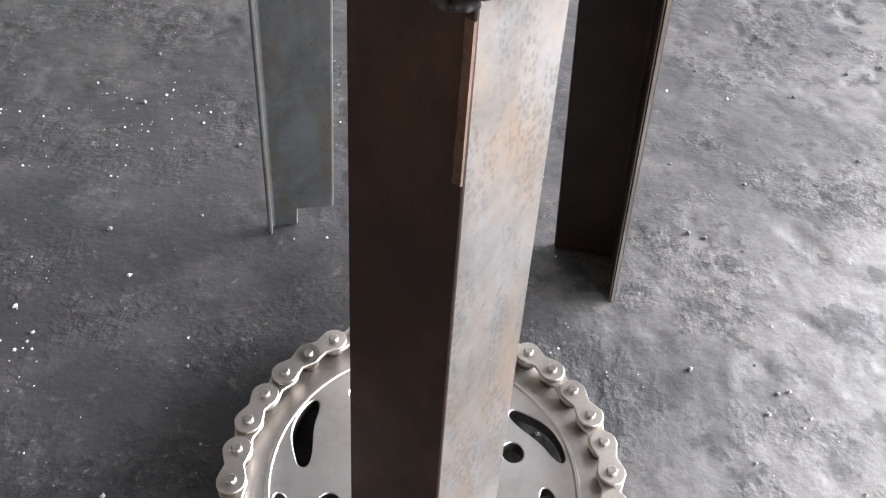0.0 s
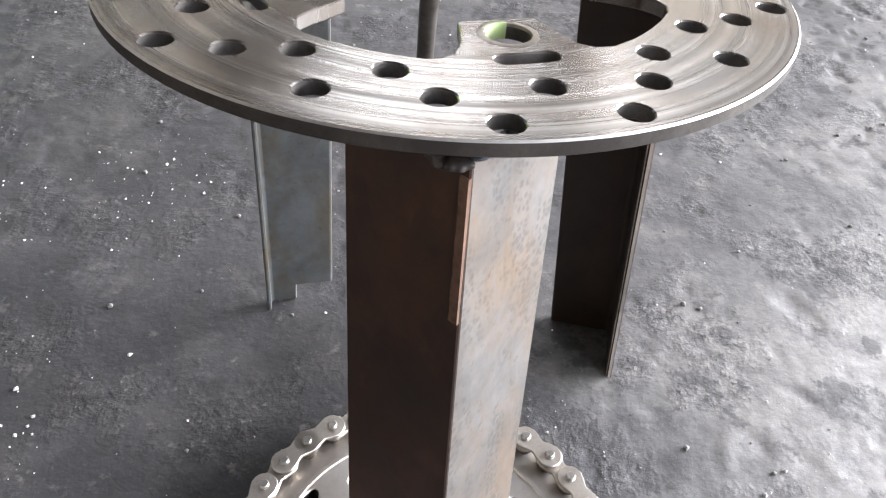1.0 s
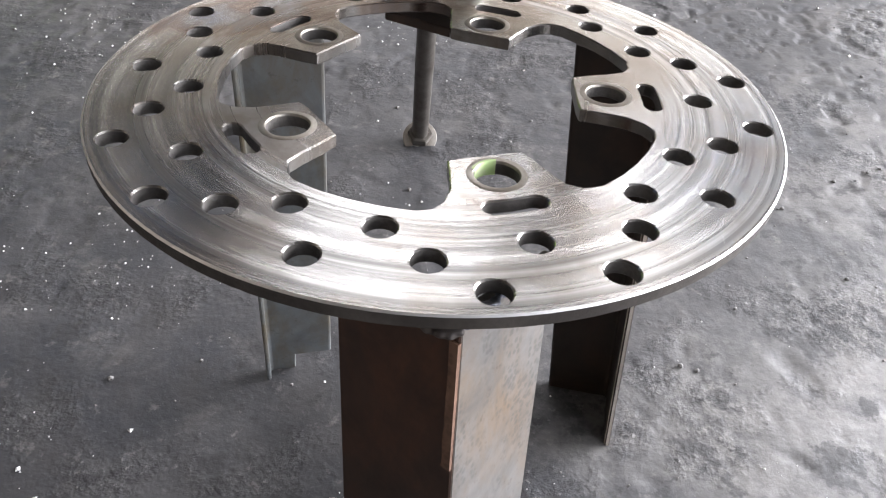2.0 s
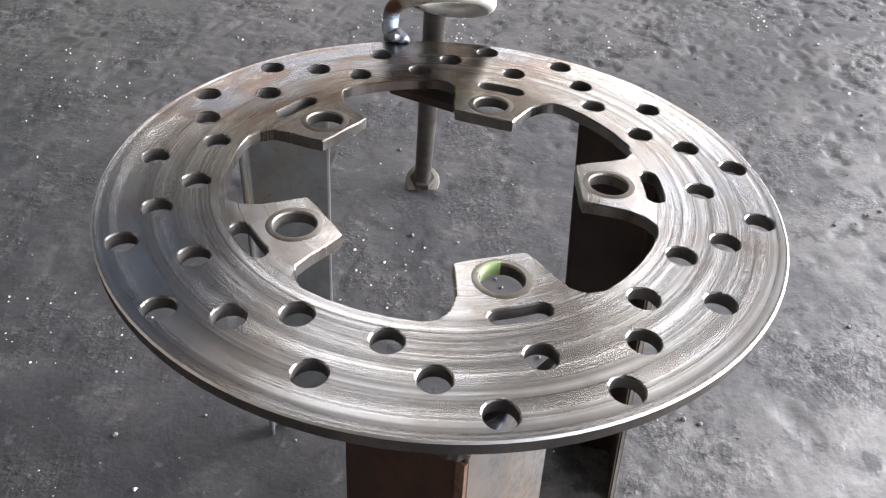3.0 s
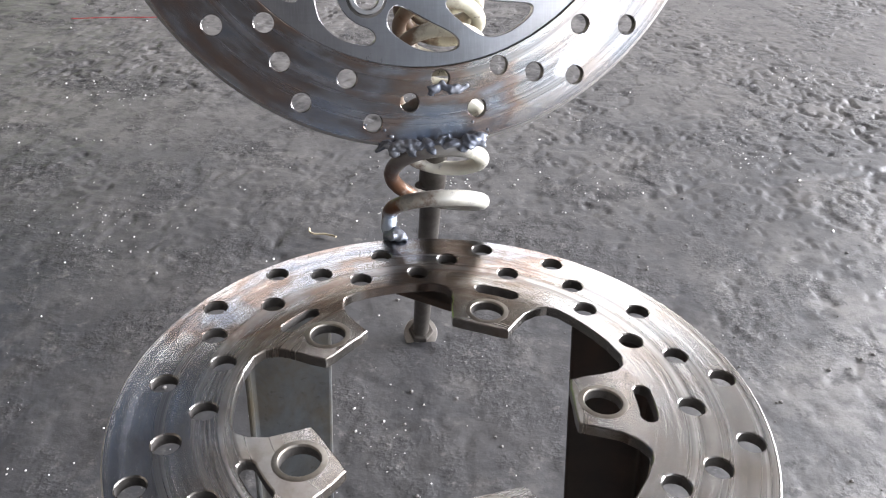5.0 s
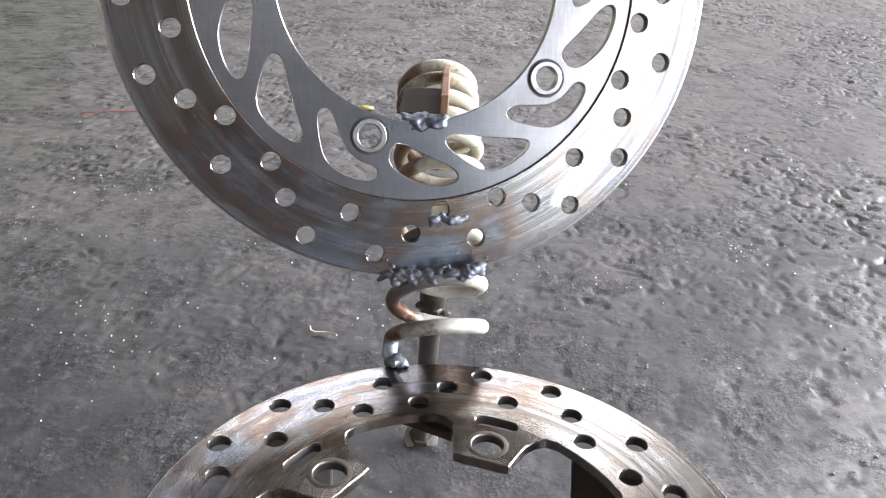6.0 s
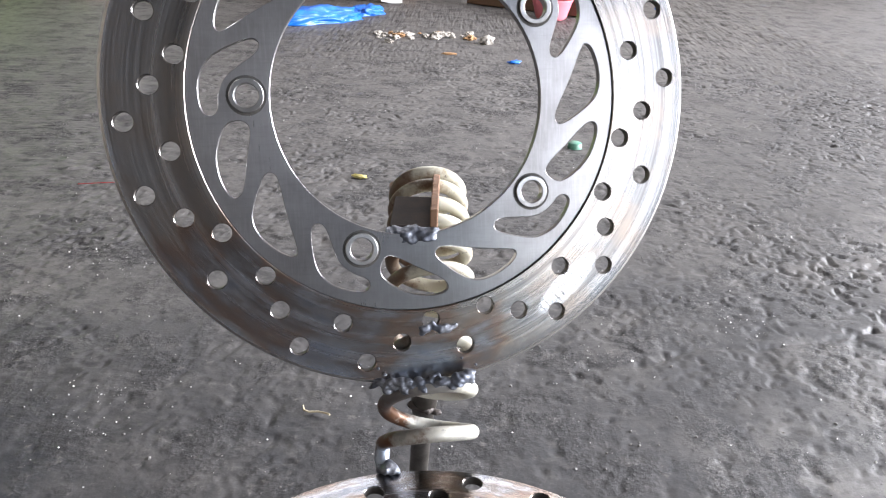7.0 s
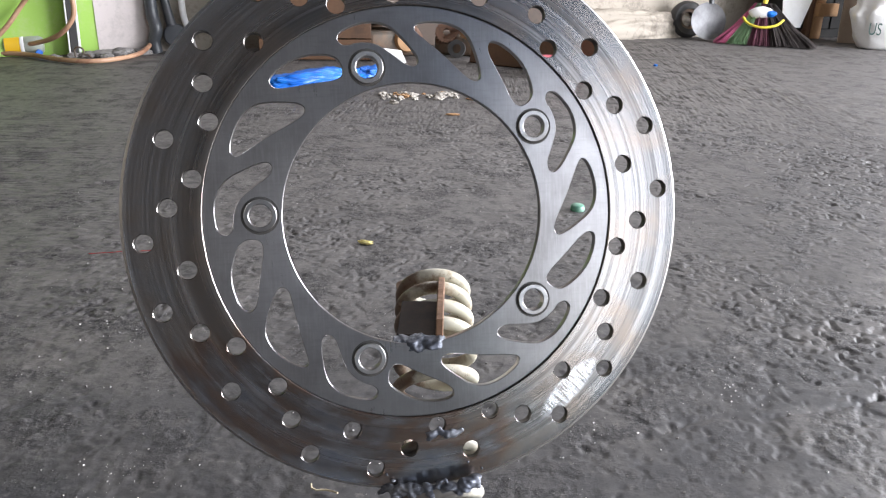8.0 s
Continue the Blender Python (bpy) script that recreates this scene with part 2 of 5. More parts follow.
    colour = m.mix(m.ramp(spots, (0.60, 0.0), (0.70, 0.4)), colour, (0.24, 0.22, 0.20))
    # oil blots and pale trodden dust, a few centimetres across
    blots = m.noise(26, 6, 0.7, off=(6, 1, 0), distort=0.4)
    colour = m.mix(m.ramp(blots, (0.34, 0.4), (0.48, 0.0)), colour, (0.045, 0.042, 0.042))
    colour = m.mix(m.ramp(blots, (0.56, 0.0), (0.70, 0.25)), colour, (0.215, 0.198, 0.18))
    wide = m.noise(8, 7, 0.72, off=(5, 8, 0), distort=0.5)
    colour = m.mix(m.ramp(wide, (0.38, 0.45), (0.48, 0.0)), colour, (0.055, 0.051, 0.050))
    rough = m.math("ADD", m.math("ADD", 0.34, m.math("MULTIPLY", m.math("ADD", patch, coarse), 0.24)), m.math("MULTIPLY", crumbled, 0.15))
    m.bsdf.inputs["Specular IOR Level"].default_value = 0.38
    return m.done(colour, rough, bump=((lumps, 0.08, 0.010), (mid, 0.10, 0.004), (coarse, 0.16, 0.0016), (gouged, -0.3, 0.0025), (chipped, -0.8, 0.0024), (hollow, -0.9, 0.0034),
                                       (m.math("MULTIPLY", grains, m.math("ADD", 0.25, crumbled)), 0.55, 0.0018), (grit, 0.08, 0.0007)))


def painted(name, base, worn, rough=0.5, scale=20, amount=0.8, metal=0.0):
    m = Nodes(name, rough, metal)
    big = m.noise(scale, 5, 0.65)
    small = m.noise(scale * 9, 4, 0.6)
    both = m.math("ADD", m.math("MULTIPLY", big, 0.7), m.math("MULTIPLY", small, 0.3))
    colour = m.mix(m.ramp(both, (0.48, 0.0), (0.66, amount)), base, worn)
    return m.done(colour, m.math("ADD", rough - 0.1, m.math("MULTIPLY", small, 0.2)), bump=((both, 0.2, 0.0008),))


def spring_skin():
    """Cream paint, burnt brown and bare near the welded end."""
    m = Nodes("spring_paint", 0.38)
    x, y, z = m.split()
    blot = m.noise(75, 5, 0.65)
    chips = m.noise(210, 4, 0.7)
    low = m.math("ADD", m.math("MULTIPLY", m.math("SUBTRACT", 0.262, z), 16), m.math("MULTIPLY", m.math("SUBTRACT", blot, 0.5), 2.4))
    side = m.math("ADD", m.math("MULTIPLY", m.math("SUBTRACT", -0.012, x), 45), m.math("MULTIPLY", m.math("SUBTRACT", blot, 0.5), 3.0))
    burnt = m.math("MAXIMUM", m.ramp(m.math("MINIMUM", low, side), (0.0, 0.0), (0.45, 1.0)), m.ramp(m.math("ADD", side, 0.18), (0.15, 0.0), (0.7, 0.85)))
    colour = m.mix(m.ramp(blot, (0.52, 0.0), (0.66, 0.7)), (0.56, 0.53, 0.43), (0.28, 0.20, 0.11))
    colour = m.mix(m.ramp(chips, (0.62, 0.0), (0.68, 0.9)), colour, (0.07, 0.055, 0.045))
    colour = m.mix(m.ramp(low, (0.1, 0.0), (0.8, 0.7)), colour, (0.52, 0.52, 0.50))
    colour = m.mix(burnt, colour, (0.12, 0.055, 0.028))
    # scorched grey where it is welded to the backrest's rim, blued steel at its lower end
    for at, reach, scorched in (((-0.016, 0.111, 0.249), 0.027, (0.12, 0.112, 0.108)), ((-0.026, 0.103, 0.211), 0.010, (0.40, 0.46, 0.54))):
        d = 0.0
        for c, centre in zip((x, y, z), at):
            d = m.math("ADD", d, m.math("POWER", m.math("DIVIDE", m.math("SUBTRACT", c, centre), reach), 2))
        near = m.math("ADD", m.math("SQRT", d), m.math("MULTIPLY", m.math("SUBTRACT", blot, 0.5), 1.6))
        colour = m.mix(m.ramp(near, (0.65, 0.9), (1.0, 0.0)), colour, scorched)
    return m.done(colour, m.math("ADD", 0.25, m.math("MULTIPLY", blot, 0.3)), m.ramp(low, (0.2, 0.0), (0.8, 0.55)), bump=((chips, 0.15, 0.0004),))


FLOOR = floor_skin()
SEAT_STEEL = turned_steel("seat_disc_steel", (0.305, 0.295, 0.28), (0.20, 0.17, 0.143), ((-0.030, 0.088, 0.050), (-0.068, 0.062, 0.040), (-0.088, 0.030, 0.024), (0.010, 0.100, 0.030)), 1.0, 0.24, dull=0.45)
BACK_STEEL = turned_steel("back_disc_steel", (0.30, 0.294, 0.29), (0.30, 0.25, 0.21), ((0.0, -0.120, 0.036), (-0.042, -0.100, 0.052), (-0.080, -0.072, 0.030), (0.03, -0.108, 0.016)), 3.0, 0.24, (0.070, -0.085, 0.026, 44), 0.0926, 0.1262, 0.0007, 0.8)
CARRIER_STEEL = brushed_steel("carrier_steel", (0.35, 0.342, 0.342), (0.22, 0.21, 0.208), 0.28)
RIM_STEEL = plain_steel("bright_rim_steel", (0.62, 0.60, 0.58), (0.44, 0.41, 0.38), 0.42, 1.0, 40)
SEAT_BUSH = plain_steel("worn_bush_steel", (0.24, 0.22, 0.19), (0.13, 0.105, 0.08), 0.42, 0.9, 140)
BOSS_STEEL = plain_steel("boss_steel", (0.42, 0.42, 0.42), (0.25, 0.23, 0.21), 0.34)
# unpolished hole walls, with the shade of the openings put into the colour
HOLE_IRON = plain_steel("unpolished_shaded_iron", (0.050, 0.045, 0.041), (0.15, 0.138, 0.127), 0.55, 0.4, 180, grain=0.5)
DARK_RIM = plain_steel("dark_rim_iron", (0.038, 0.032, 0.028), (0.09, 0.078, 0.068), 0.5, 0.5, 120, grain=0.3)
GROOVE = plain_steel("groove_dark_iron", (0.06, 0.058, 0.055), (0.10, 0.09, 0.08), 0.6, 0.4)
LEG_IRON = iron_skin("leg_iron", (0.020, 0.014, 0.010), (0.045, 0.020, 0.011), 0.5, 0.3, 0.7, 0.1)
LEG_EDGE = iron_skin("pale_leg_edge", (0.58, 0.53, 0.48), (0.36, 0.26, 0.18), 0.5, 0.4, 0.6, 0.1)
# rust-brown scale, darkened further for the side turned from the door
LEG_FRONT_SHADED = iron_skin("shaded_front_leg_scale", (0.030, 0.015, 0.009), (0.078, 0.028, 0.012), 0.5, 0.2, 0.8, 0.1)
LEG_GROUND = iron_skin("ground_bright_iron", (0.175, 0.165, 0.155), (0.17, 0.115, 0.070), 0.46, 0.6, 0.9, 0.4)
LEG_GREY = iron_skin("grey_leg_iron", (0.16, 0.17, 0.175), (0.125, 0.098, 0.058), 0.40, 0.5, 1.0, 0.1)
CUT_RUST = iron_skin("rusty_cut_edge", (0.12, 0.062, 0.038), (0.17, 0.095, 0.06), 0.7, 0.2, 0.8)
# brown rust made darker to hold the shade inside the bracket
BRACKET_IRON = painted("shaded_bracket_rust", (0.026, 0.016, 0.011), (0.055, 0.030, 0.018), 0.85, 90, 0.9)
FLAKY_RUST = painted("flaky_rust", (0.24, 0.135, 0.08), (0.12, 0.065, 0.04), 0.8, 160, 0.9)
ROD_STEEL = plain_steel("rod_steel", (0.12, 0.108, 0.095), (0.045, 0.034, 0.026), 0.40, 0.7, 190, (1, 1, 0.4))
WELD = plain_steel("weld_metal", (0.10, 0.11, 0.135), (0.36, 0.37, 0.40), 0.45, 0.6, 260, grain=0.4)
BURNT = plain_steel("burnt_weld", (0.055, 0.046, 0.042), (0.13, 0.11, 0.10), 0.55, 0.5, 160)
CHAIN_STEEL = plain_steel("chain_steel", (0.58, 0.54, 0.49), (0.42, 0.37, 0.31), 0.38, 1.0, 120)
PIN_STEEL = plain_steel("pin_steel", (0.62, 0.60, 0.57), (0.45, 0.42, 0.38), 0.3, 1.0, 160)
ROLLER_STEEL = plain_steel("roller_steel", (0.22, 0.19, 0.16), (0.13, 0.10, 0.08), 0.45, 0.9)
SPROCKET_STEEL = plain_steel("sprocket_steel", (0.74, 0.71, 0.68), (0.50, 0.45, 0.40), 0.36, 1.0, 35)
SPRING = spring_skin()


# ---- builders ----
def thing(name, m, label, category, group="", kind=""):
    e = new(name)
    e.empty_display_size = 0.05
    e.matrix_world = m
    return tagged(e, label, category, group, kind)


def part(name, data, material, parent, label="", m=None, smooth=None):
    """Links a bmesh or mesh as one mesh object under a thing or a part; m is its pose in its parent's space."""
    if isinstance(data, bmesh.types.BMesh):
        me = bpy.data.meshes.new(name)
        data.to_mesh(me)
        data.free()
    else:
        me = data
    if material and not me.materials:
        me.materials.append(material)
    if smooth is not None:
        me.polygons.foreach_set("use_smooth", [True] * len(me.polygons))
        if smooth:
            me.set_sharp_from_angle(angle=radians(smooth))
    ob = new(name, me)
    if parent:
        ob.parent = parent
    if m is not None:
        ob.matrix_basis = m
    return tagged(ob, label) if label else ob


def arc(cx, cy, r, a0=0.0, a1=360.0, n=16):
    full = abs(a1 - a0) >= 360
    return [(cx + r * math.cos(radians(a0 + (a1 - a0) * i / (n if full else n - 1))), cy + r * math.sin(radians(a0 + (a1 - a0) * i / (n if full else n - 1)))) for i in range(n)]


def polar(r, a):
    return r * math.cos(radians(a)), r * math.sin(radians(a))


def rounded(points, times=2):
    """A closed outline with its corners cut round."""
    for _ in range(times):
        points = [q for a, b in zip(points, points[1:] + points[:1])
                  for q in ((a[0] * 0.75 + b[0] * 0.25, a[1] * 0.75 + b[1] * 0.25), (a[0] * 0.25 + b[0] * 0.75, a[1] * 0.25 + b[1] * 0.75))]
    return points


def plate(name, loops, z0, z1, bevel=0.0004, rim=0.0, raw=None):
    """A flat plate between two heights with a chamfered rim; the first loop is its outline, the rest are its openings.
    raw: materials of its faces and of the darker walls of its rim and of the openings from the third loop on."""
    verts, faces, rings, tops, walls = [], [], [], [], []
    for k, loop in enumerate(loops):
        p = np.array(loop, float)
        area = (p[:, 0] * np.roll(p[:, 1], -1) - p[:, 1] * np.roll(p[:, 0], -1)).sum()
        if (area > 0) == (k > 0):
            p = p[::-1]
        edge = rim if rim and k == 0 else bevel
        d = np.roll(p, -1, 0) - p
        d /= np.linalg.norm(d, axis=1)[:, None]
        n1 = np.stack([-d[:, 1], d[:, 0]], 1)
        n = n1 + np.roll(n1, 1, 0)
        n /= np.maximum((n * n).sum(1) / 2, 0.4)[:, None]
        q = p + n * edge
        start, m = len(verts), len(p)
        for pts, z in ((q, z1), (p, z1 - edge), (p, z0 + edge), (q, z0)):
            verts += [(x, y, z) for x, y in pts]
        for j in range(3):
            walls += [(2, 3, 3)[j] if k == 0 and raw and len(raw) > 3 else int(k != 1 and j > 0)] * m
            for i in range(m):
                faces.append((start + j * m + i, start + (j + 1) * m + i, start + (j + 1) * m + (i + 1) % m, start + j * m + (i + 1) % m))
        rings.append((start, m))
        tops.append(q)
    flat = [Vector((x * 1000, y * 1000)) for q in tops for x, y in q]
    index = [(start + i, start + 3 * m + i) for start, m in rings for i in range(m)]
    edges, at = [], 0
    for _, m in rings:
        edges += [(at + i, at + (i + 1) % m) for i in range(m)]
        at += m
    out = geometry.delaunay_2d_cdt(flat, edges, [], 1, 1e-6)
    level = len(faces)
    middle = np.array([[sum(flat[out[3][v][0]][k] for v in tri) / 3000 for k in (0, 1)] for tri in out[2]])
    solid = np.ones(len(middle), bool)
    for q in tops[1:]:
        inside = np.zeros(len(middle), bool)
        for (x0, y0), (x1, y1) in zip(q, np.roll(q, -1, 0)):
            if y0 != y1:
                inside ^= ((y0 > middle[:, 1]) != (y1 > middle[:, 1])) & (middle[:, 0] < (x1 - x0) * (middle[:, 1] - y0) / (y1 - y0) + x0)
        solid &= ~inside
    for tri, keep in zip(out[2], solid):
        if not keep:
            continue
        ids = [out[3][v][0] for v in tri]
        faces.append(tuple(index[i][0] for i in ids))
        faces.append(tuple(index[i][1] for i in reversed(ids)))
    me = bpy.data.meshes.new(name)
    me.from_pydata(verts, [], faces)
    me.polygons.foreach_set("use_smooth", [i < level for i in range(len(faces))])
    if raw:
        for mat in raw:
            me.materials.append(mat)
        me.polygons.foreach_set("material_index", walls + [0] * (len(faces) - level))
    me.update()
    me.set_sharp_from_angle(angle=radians(32))
    return me


def lathe(profile, n=24, close=True):
    """A turned solid from (radius, height) pairs."""
    bm = bmesh.new()
    rows = [[bm.verts.new((r * math.cos(2 * math.pi * i / n), r * math.sin(2 * math.pi * i / n), z)) for i in range(n)] for r, z in profile]
    for a, b in zip(rows, rows[1:]):
        for i in range(n):
            bm.faces.new((a[i], a[(i + 1) % n], b[(i + 1) % n], b[i]))
    if close:
        bm.faces.new(rows[0][::-1])
        bm.faces.new(rows[-1])
    bmesh.ops.recalc_face_normals(bm, faces=bm.faces)
    return bm


def tube(points, radii, n=12, cap=True):
    """A round bar along a line of points."""
    bm = bmesh.new()
    points = [Vector(p) for p in points]
    if not isinstance(radii, (list, tuple)):
        radii = [radii] * len(points)
    rows, side = [], None
    for i, p in enumerate(points):
        t = (points[min(i + 1, len(points) - 1)] - points[max(i - 1, 0)]).normalized()
        if side is None:
            side = t.orthogonal().normalized()
        side = (side - t * side.dot(t)).normalized()
        up = t.cross(side)
        rows.append([bm.verts.new(p + radii[i] * (math.cos(2 * math.pi * k / n) * side + math.sin(2 * math.pi * k / n) * up)) for k in range(n)])
    for a, b in zip(rows, rows[1:]):
        for i in range(n):
            bm.faces.new((a[i], a[(i + 1) % n], b[(i + 1) % n], b[i]))
    if cap:
        bm.faces.new(rows[0][::-1])
        bm.faces.new(rows[-1])
    bmesh.ops.recalc_face_normals(bm, faces=bm.faces)
    return bm


def prism(outline, z0, z1, bevel=0.0, seg=2):
    """An upright solid over an outline in x and y."""
    bm = bmesh.new()
    f = bm.faces.new([bm.verts.new((x, y, z0)) for x, y in outline])
    g = bmesh.ops.extrude_face_region(bm, geom=[f])
    bmesh.ops.translate(bm, vec=(0, 0, z1 - z0), verts=[v for v in g["geom"] if isinstance(v, bmesh.types.BMVert)])
    bmesh.ops.recalc_face_normals(bm, faces=bm.faces)
    if bevel:
        bmesh.ops.bevel(bm, geom=bm.edges[:], offset=bevel, segments=seg, affect="EDGES", profile=0.5)
    return bm


def box(sx, sy, sz, bevel=0.0, seg=2):
    return prism([(-sx / 2, -sy / 2), (sx / 2, -sy / 2), (sx / 2, sy / 2), (-sx / 2, sy / 2)], 0, sz, bevel, seg)


def lump(radius, stretch=(1, 1, 1), rough=0.25, seed=0, level=3, freq=2.0):
    """An uneven round lump."""
    bm = bmesh.new()
    bmesh.ops.create_icosphere(bm, subdivisions=level, radius=1.0)
    for v in bm.verts:
        k = 1 + rough * noise.fractal(v.co * freq + Vector((seed * 7.3, seed * 3.1, 0)), 1.0, 2.0, 3)
        v.co = Vector((v.co.x * stretch[0], v.co.y * stretch[1], v.co.z * stretch[2])) * k * radius
    return bm


def weld_mass(points, width, size, seed, count=26, up=(0, 0, 1)):
    """Spattered weld metal: many small uneven drops run together along a line, as one mesh."""
    rnd = random.Random(seed)
    line = [Vector(p) for p in points]
    up = Vector(up).normalized()
    bm = bmesh.new()
    for i in range(count):
        f = (i + rnd.random()) / count * (len(line) - 1)
        k = min(int(f), len(line) - 2)
        way = (line[k + 1] - line[k]).normalized()
        off = rnd.gauss(0, 0.45)
        at = line[k].lerp(line[k + 1], f - k) + way.cross(up).normalized() * width * off
        r = size * (0.45 + 0.75 * rnd.random() ** 1.5) * (1 - 0.25 * min(1, abs(off)))
        drop = bmesh.ops.create_icosphere(bm, subdivisions=3, radius=1.0)["verts"]
        flat = (1 + 0.5 * rnd.random(), 1 + 0.5 * rnd.random(), 0.55 + 0.35 * rnd.random())
        turn = pose(0, 0, 0, rnd.uniform(-25, 25), rnd.uniform(-25, 25), rnd.uniform(0, 180))
        for v in drop:
            k2 = 1 + 0.35 * noise.fractal(v.co * 1.7 + Vector((seed * 3.7 + i, i * 1.3, 0)), 1.0, 2.0, 3)
            v.co = at + turn @ Vector([c * w * k2 * r for c, w in zip(v.co, flat)])
    return bm


def fused(ob):
    """Melts the drops of a weld into one skin."""
    skin = ob.modifiers.new("melt", "REMESH")
    skin.mode, skin.voxel_size, skin.use_smooth_shade = "VOXEL", 0.00042, True
    ease = ob.modifiers.new("ease", "SMOOTH")
    ease.factor, ease.iterations = 0.5, 12
    return ob


# ---- ground and workshop ----
def spaced(dense0, dense1, step, reach0, reach1, grow=1.09):
    """Grid lines: close together between dense0 and dense1, wider and wider beyond."""
    lines = list(np.arange(dense0, dense1, step))
    d, at = step, lines[0]
    while at > reach0:
        d = min(d * grow, 4.0)
        at -= d
        lines.insert(0, at)
    d, at = step, lines[-1]
    while at < reach1:
        d = min(d * grow, 4.0)
        at += d
        lines.append(at)
    return np.array(lines)


def lattice(x, y, seed):
    """Smooth random heights between -1 and 1 over a unit lattice."""
    xi, yi = np.floor(x).astype(np.int64), np.floor(y).astype(np.int64)
    fx, fy = x - xi, y - yi
    fx, fy = fx * fx * (3 - 2 * fx), fy * fy * (3 - 2 * fy)

    def h(i, j):
        n = (i * 374761393 + j * 668265263 + seed * 974634541) & 0x7FFFFFFF
        n = ((n ^ (n >> 13)) * 1274126177) & 0x7FFFFFFF
        n = ((n ^ (n >> 16)) * 1103515245 + 12345) & 0x7FFFFFFF
        return n / 0x3FFFFFFF - 1

    return (h(xi, yi) * (1 - fx) + h(xi + 1, yi) * fx) * (1 - fy) + (h(xi, yi + 1) * (1 - fx) + h(xi + 1, yi + 1) * fx) * fy


def floor_height(x, y):
    """Rough trodden concrete: swells, pits and crumbs, flat where the feet of things stand."""
    wx, wy = x + 0.010 * lattice(x * 30, y * 30, 40) + 0.005 * lattice(x * 95, y * 95, 42), y + 0.010 * lattice(x * 30, y * 30, 41) + 0.005 * lattice(x * 95, y * 95, 43)
    z = 0.0008 * lattice(wx * 6, wy * 6, 1) + 0.00032 * lattice(wx * 23, wy * 23, 2) + 0.00014 * lattice(wx * 70, wy * 70, 3)
    rough_here = np.clip(0.10 + 1.1 * lattice(wx * 6.3, wy * 6.3, 5) + 0.5 * lattice(wx * 17, wy * 17, 10) + 0.45 * (y - 0.1), 0.0, 1.3)
    pits = np.clip(lattice(wx * 85, wy * 85, 6) - 0.55, 0, 1) * 0.0040 + np.clip(lattice(wx * 150, wy * 150, 7) - 0.5, 0, 1) * 0.0055
    pits -= np.clip(lattice(wx * 110, wy * 110, 9) - 0.62, 0, 1) * 0.006
    lone = np.clip(lattice(wx * 60, wy * 60, 12) - 0.78, 0, 1) * 0.005
    # a crack that runs off to the side
    line = y - (0.52 + 0.32 * (x - 0.25) + 0.02 * lattice(x * 14, x * 0, 8))
    crack = np.where(x > 0.15, np.exp(-(line / 0.006) ** 2) * 0.005, 0)
    # chipped spots, more of them away from the swept middle
    away = np.clip(0.15 + 1.4 * (y - 0.15), 0.10, 1.2)
    zone = np.clip(0.7 + 1.3 * lattice(wx * 3.1, wy * 3.1, 15), 0, 1)
    chips = np.clip(lattice(wx * 44, wy * 52, 14) + 0.35 * lattice(wx * 170, wy * 170, 18) - 0.56, 0, 0.09) * 0.030
    chips += np.clip(lattice(wx * 105, wy * 115, 16) + 0.4 * lattice(wx * 260, wy * 260, 19) - 0.60, 0, 0.12) * 0.024
    z = z - pits * (0.06 + rough_here) * (0.35 + 0.65 * away) - chips * away * zone * np.clip(0.62 + 0.8 * (x - 0.05), 0.28, 1.0) - lone - crack * 0.4
    fade = np.clip(1 - (np.hypot(x, y - 1) - 3) / 4, 0.0, 1)
    return z * fade - 0.0006


def build_floor():
    xs, ys = spaced(-0.55, 1.15, 0.0030, -40, 40, 1.05), spaced(-0.14, 1.75, 0.0030, -40, 40, 1.025)
    X, Y = np.meshgrid(xs, ys)
    Z = floor_height(X, Y)
    nx, ny = len(xs), len(ys)
    co = np.stack([X, Y, Z], -1).reshape(-1, 3)
    i = np.arange(nx * (ny - 1)).reshape(ny - 1, nx)[:, :-1].ravel()
    faces = np.stack([i, i + 1, i + nx + 1, i + nx], 1)
    me = bpy.data.meshes.new("floor")
    me.vertices.add(len(co))
    me.vertices.foreach_set("co", co.ravel())
    me.loops.add(faces.size)
    me.loops.foreach_set("vertex_index", faces.ravel())
    me.polygons.add(len(faces))
    me.polygons.foreach_set("loop_start", np.arange(0, faces.size, 4))
    me.update()
    me.validate()
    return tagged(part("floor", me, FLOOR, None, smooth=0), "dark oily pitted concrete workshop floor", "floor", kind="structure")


build_floor()

PLASTER = painted("stained_plaster", (0.36, 0.32, 0.265), (0.13, 0.11, 0.09), 0.85, 6, 0.9)
# dark tone for unseen walls, chosen to keep fill light low
DIM_PLASTER = painted("dim_plaster", (0.085, 0.08, 0.077), (0.055, 0.05, 0.047), 0.85, 3, 0.8)
GREEN = painted("green_wall_paint", (0.30, 0.50, 0.09), (0.42, 0.50, 0.24), 0.6, 9, 0.5)
PINKWHITE = painted("pinkish_white_paint", (0.58, 0.52, 0.50), (0.36, 0.33, 0.31), 0.6, 9, 0.7)
TIN = plain_steel("roof_tin", (0.085, 0.08, 0.078), (0.06, 0.048, 0.04), 0.6, 0.2, 3)


def wall_piece(name, u0, u1, v0, v1, z0, z1, mat, label):
    ob = part(name, prism([(u0, v0), (u1, v0), (u1, v1), (u0, v1)], z0, z1), mat, None, m=ROOM)
    return tagged(ob, label, "wall", kind="structure")


wall_piece("wall_rear", 0.19, 4.75, 0.0, 0.15, -0.05, 2.3, PLASTER, "stained bare plaster rear wall")
# unseen stretch, added in plaster to cut green reflections
wall_piece("wall_rear_far", -4.2, -1.1, 0.0, 0.15, -0.05, 0.9, PLASTER, "stained bare plaster rear wall")
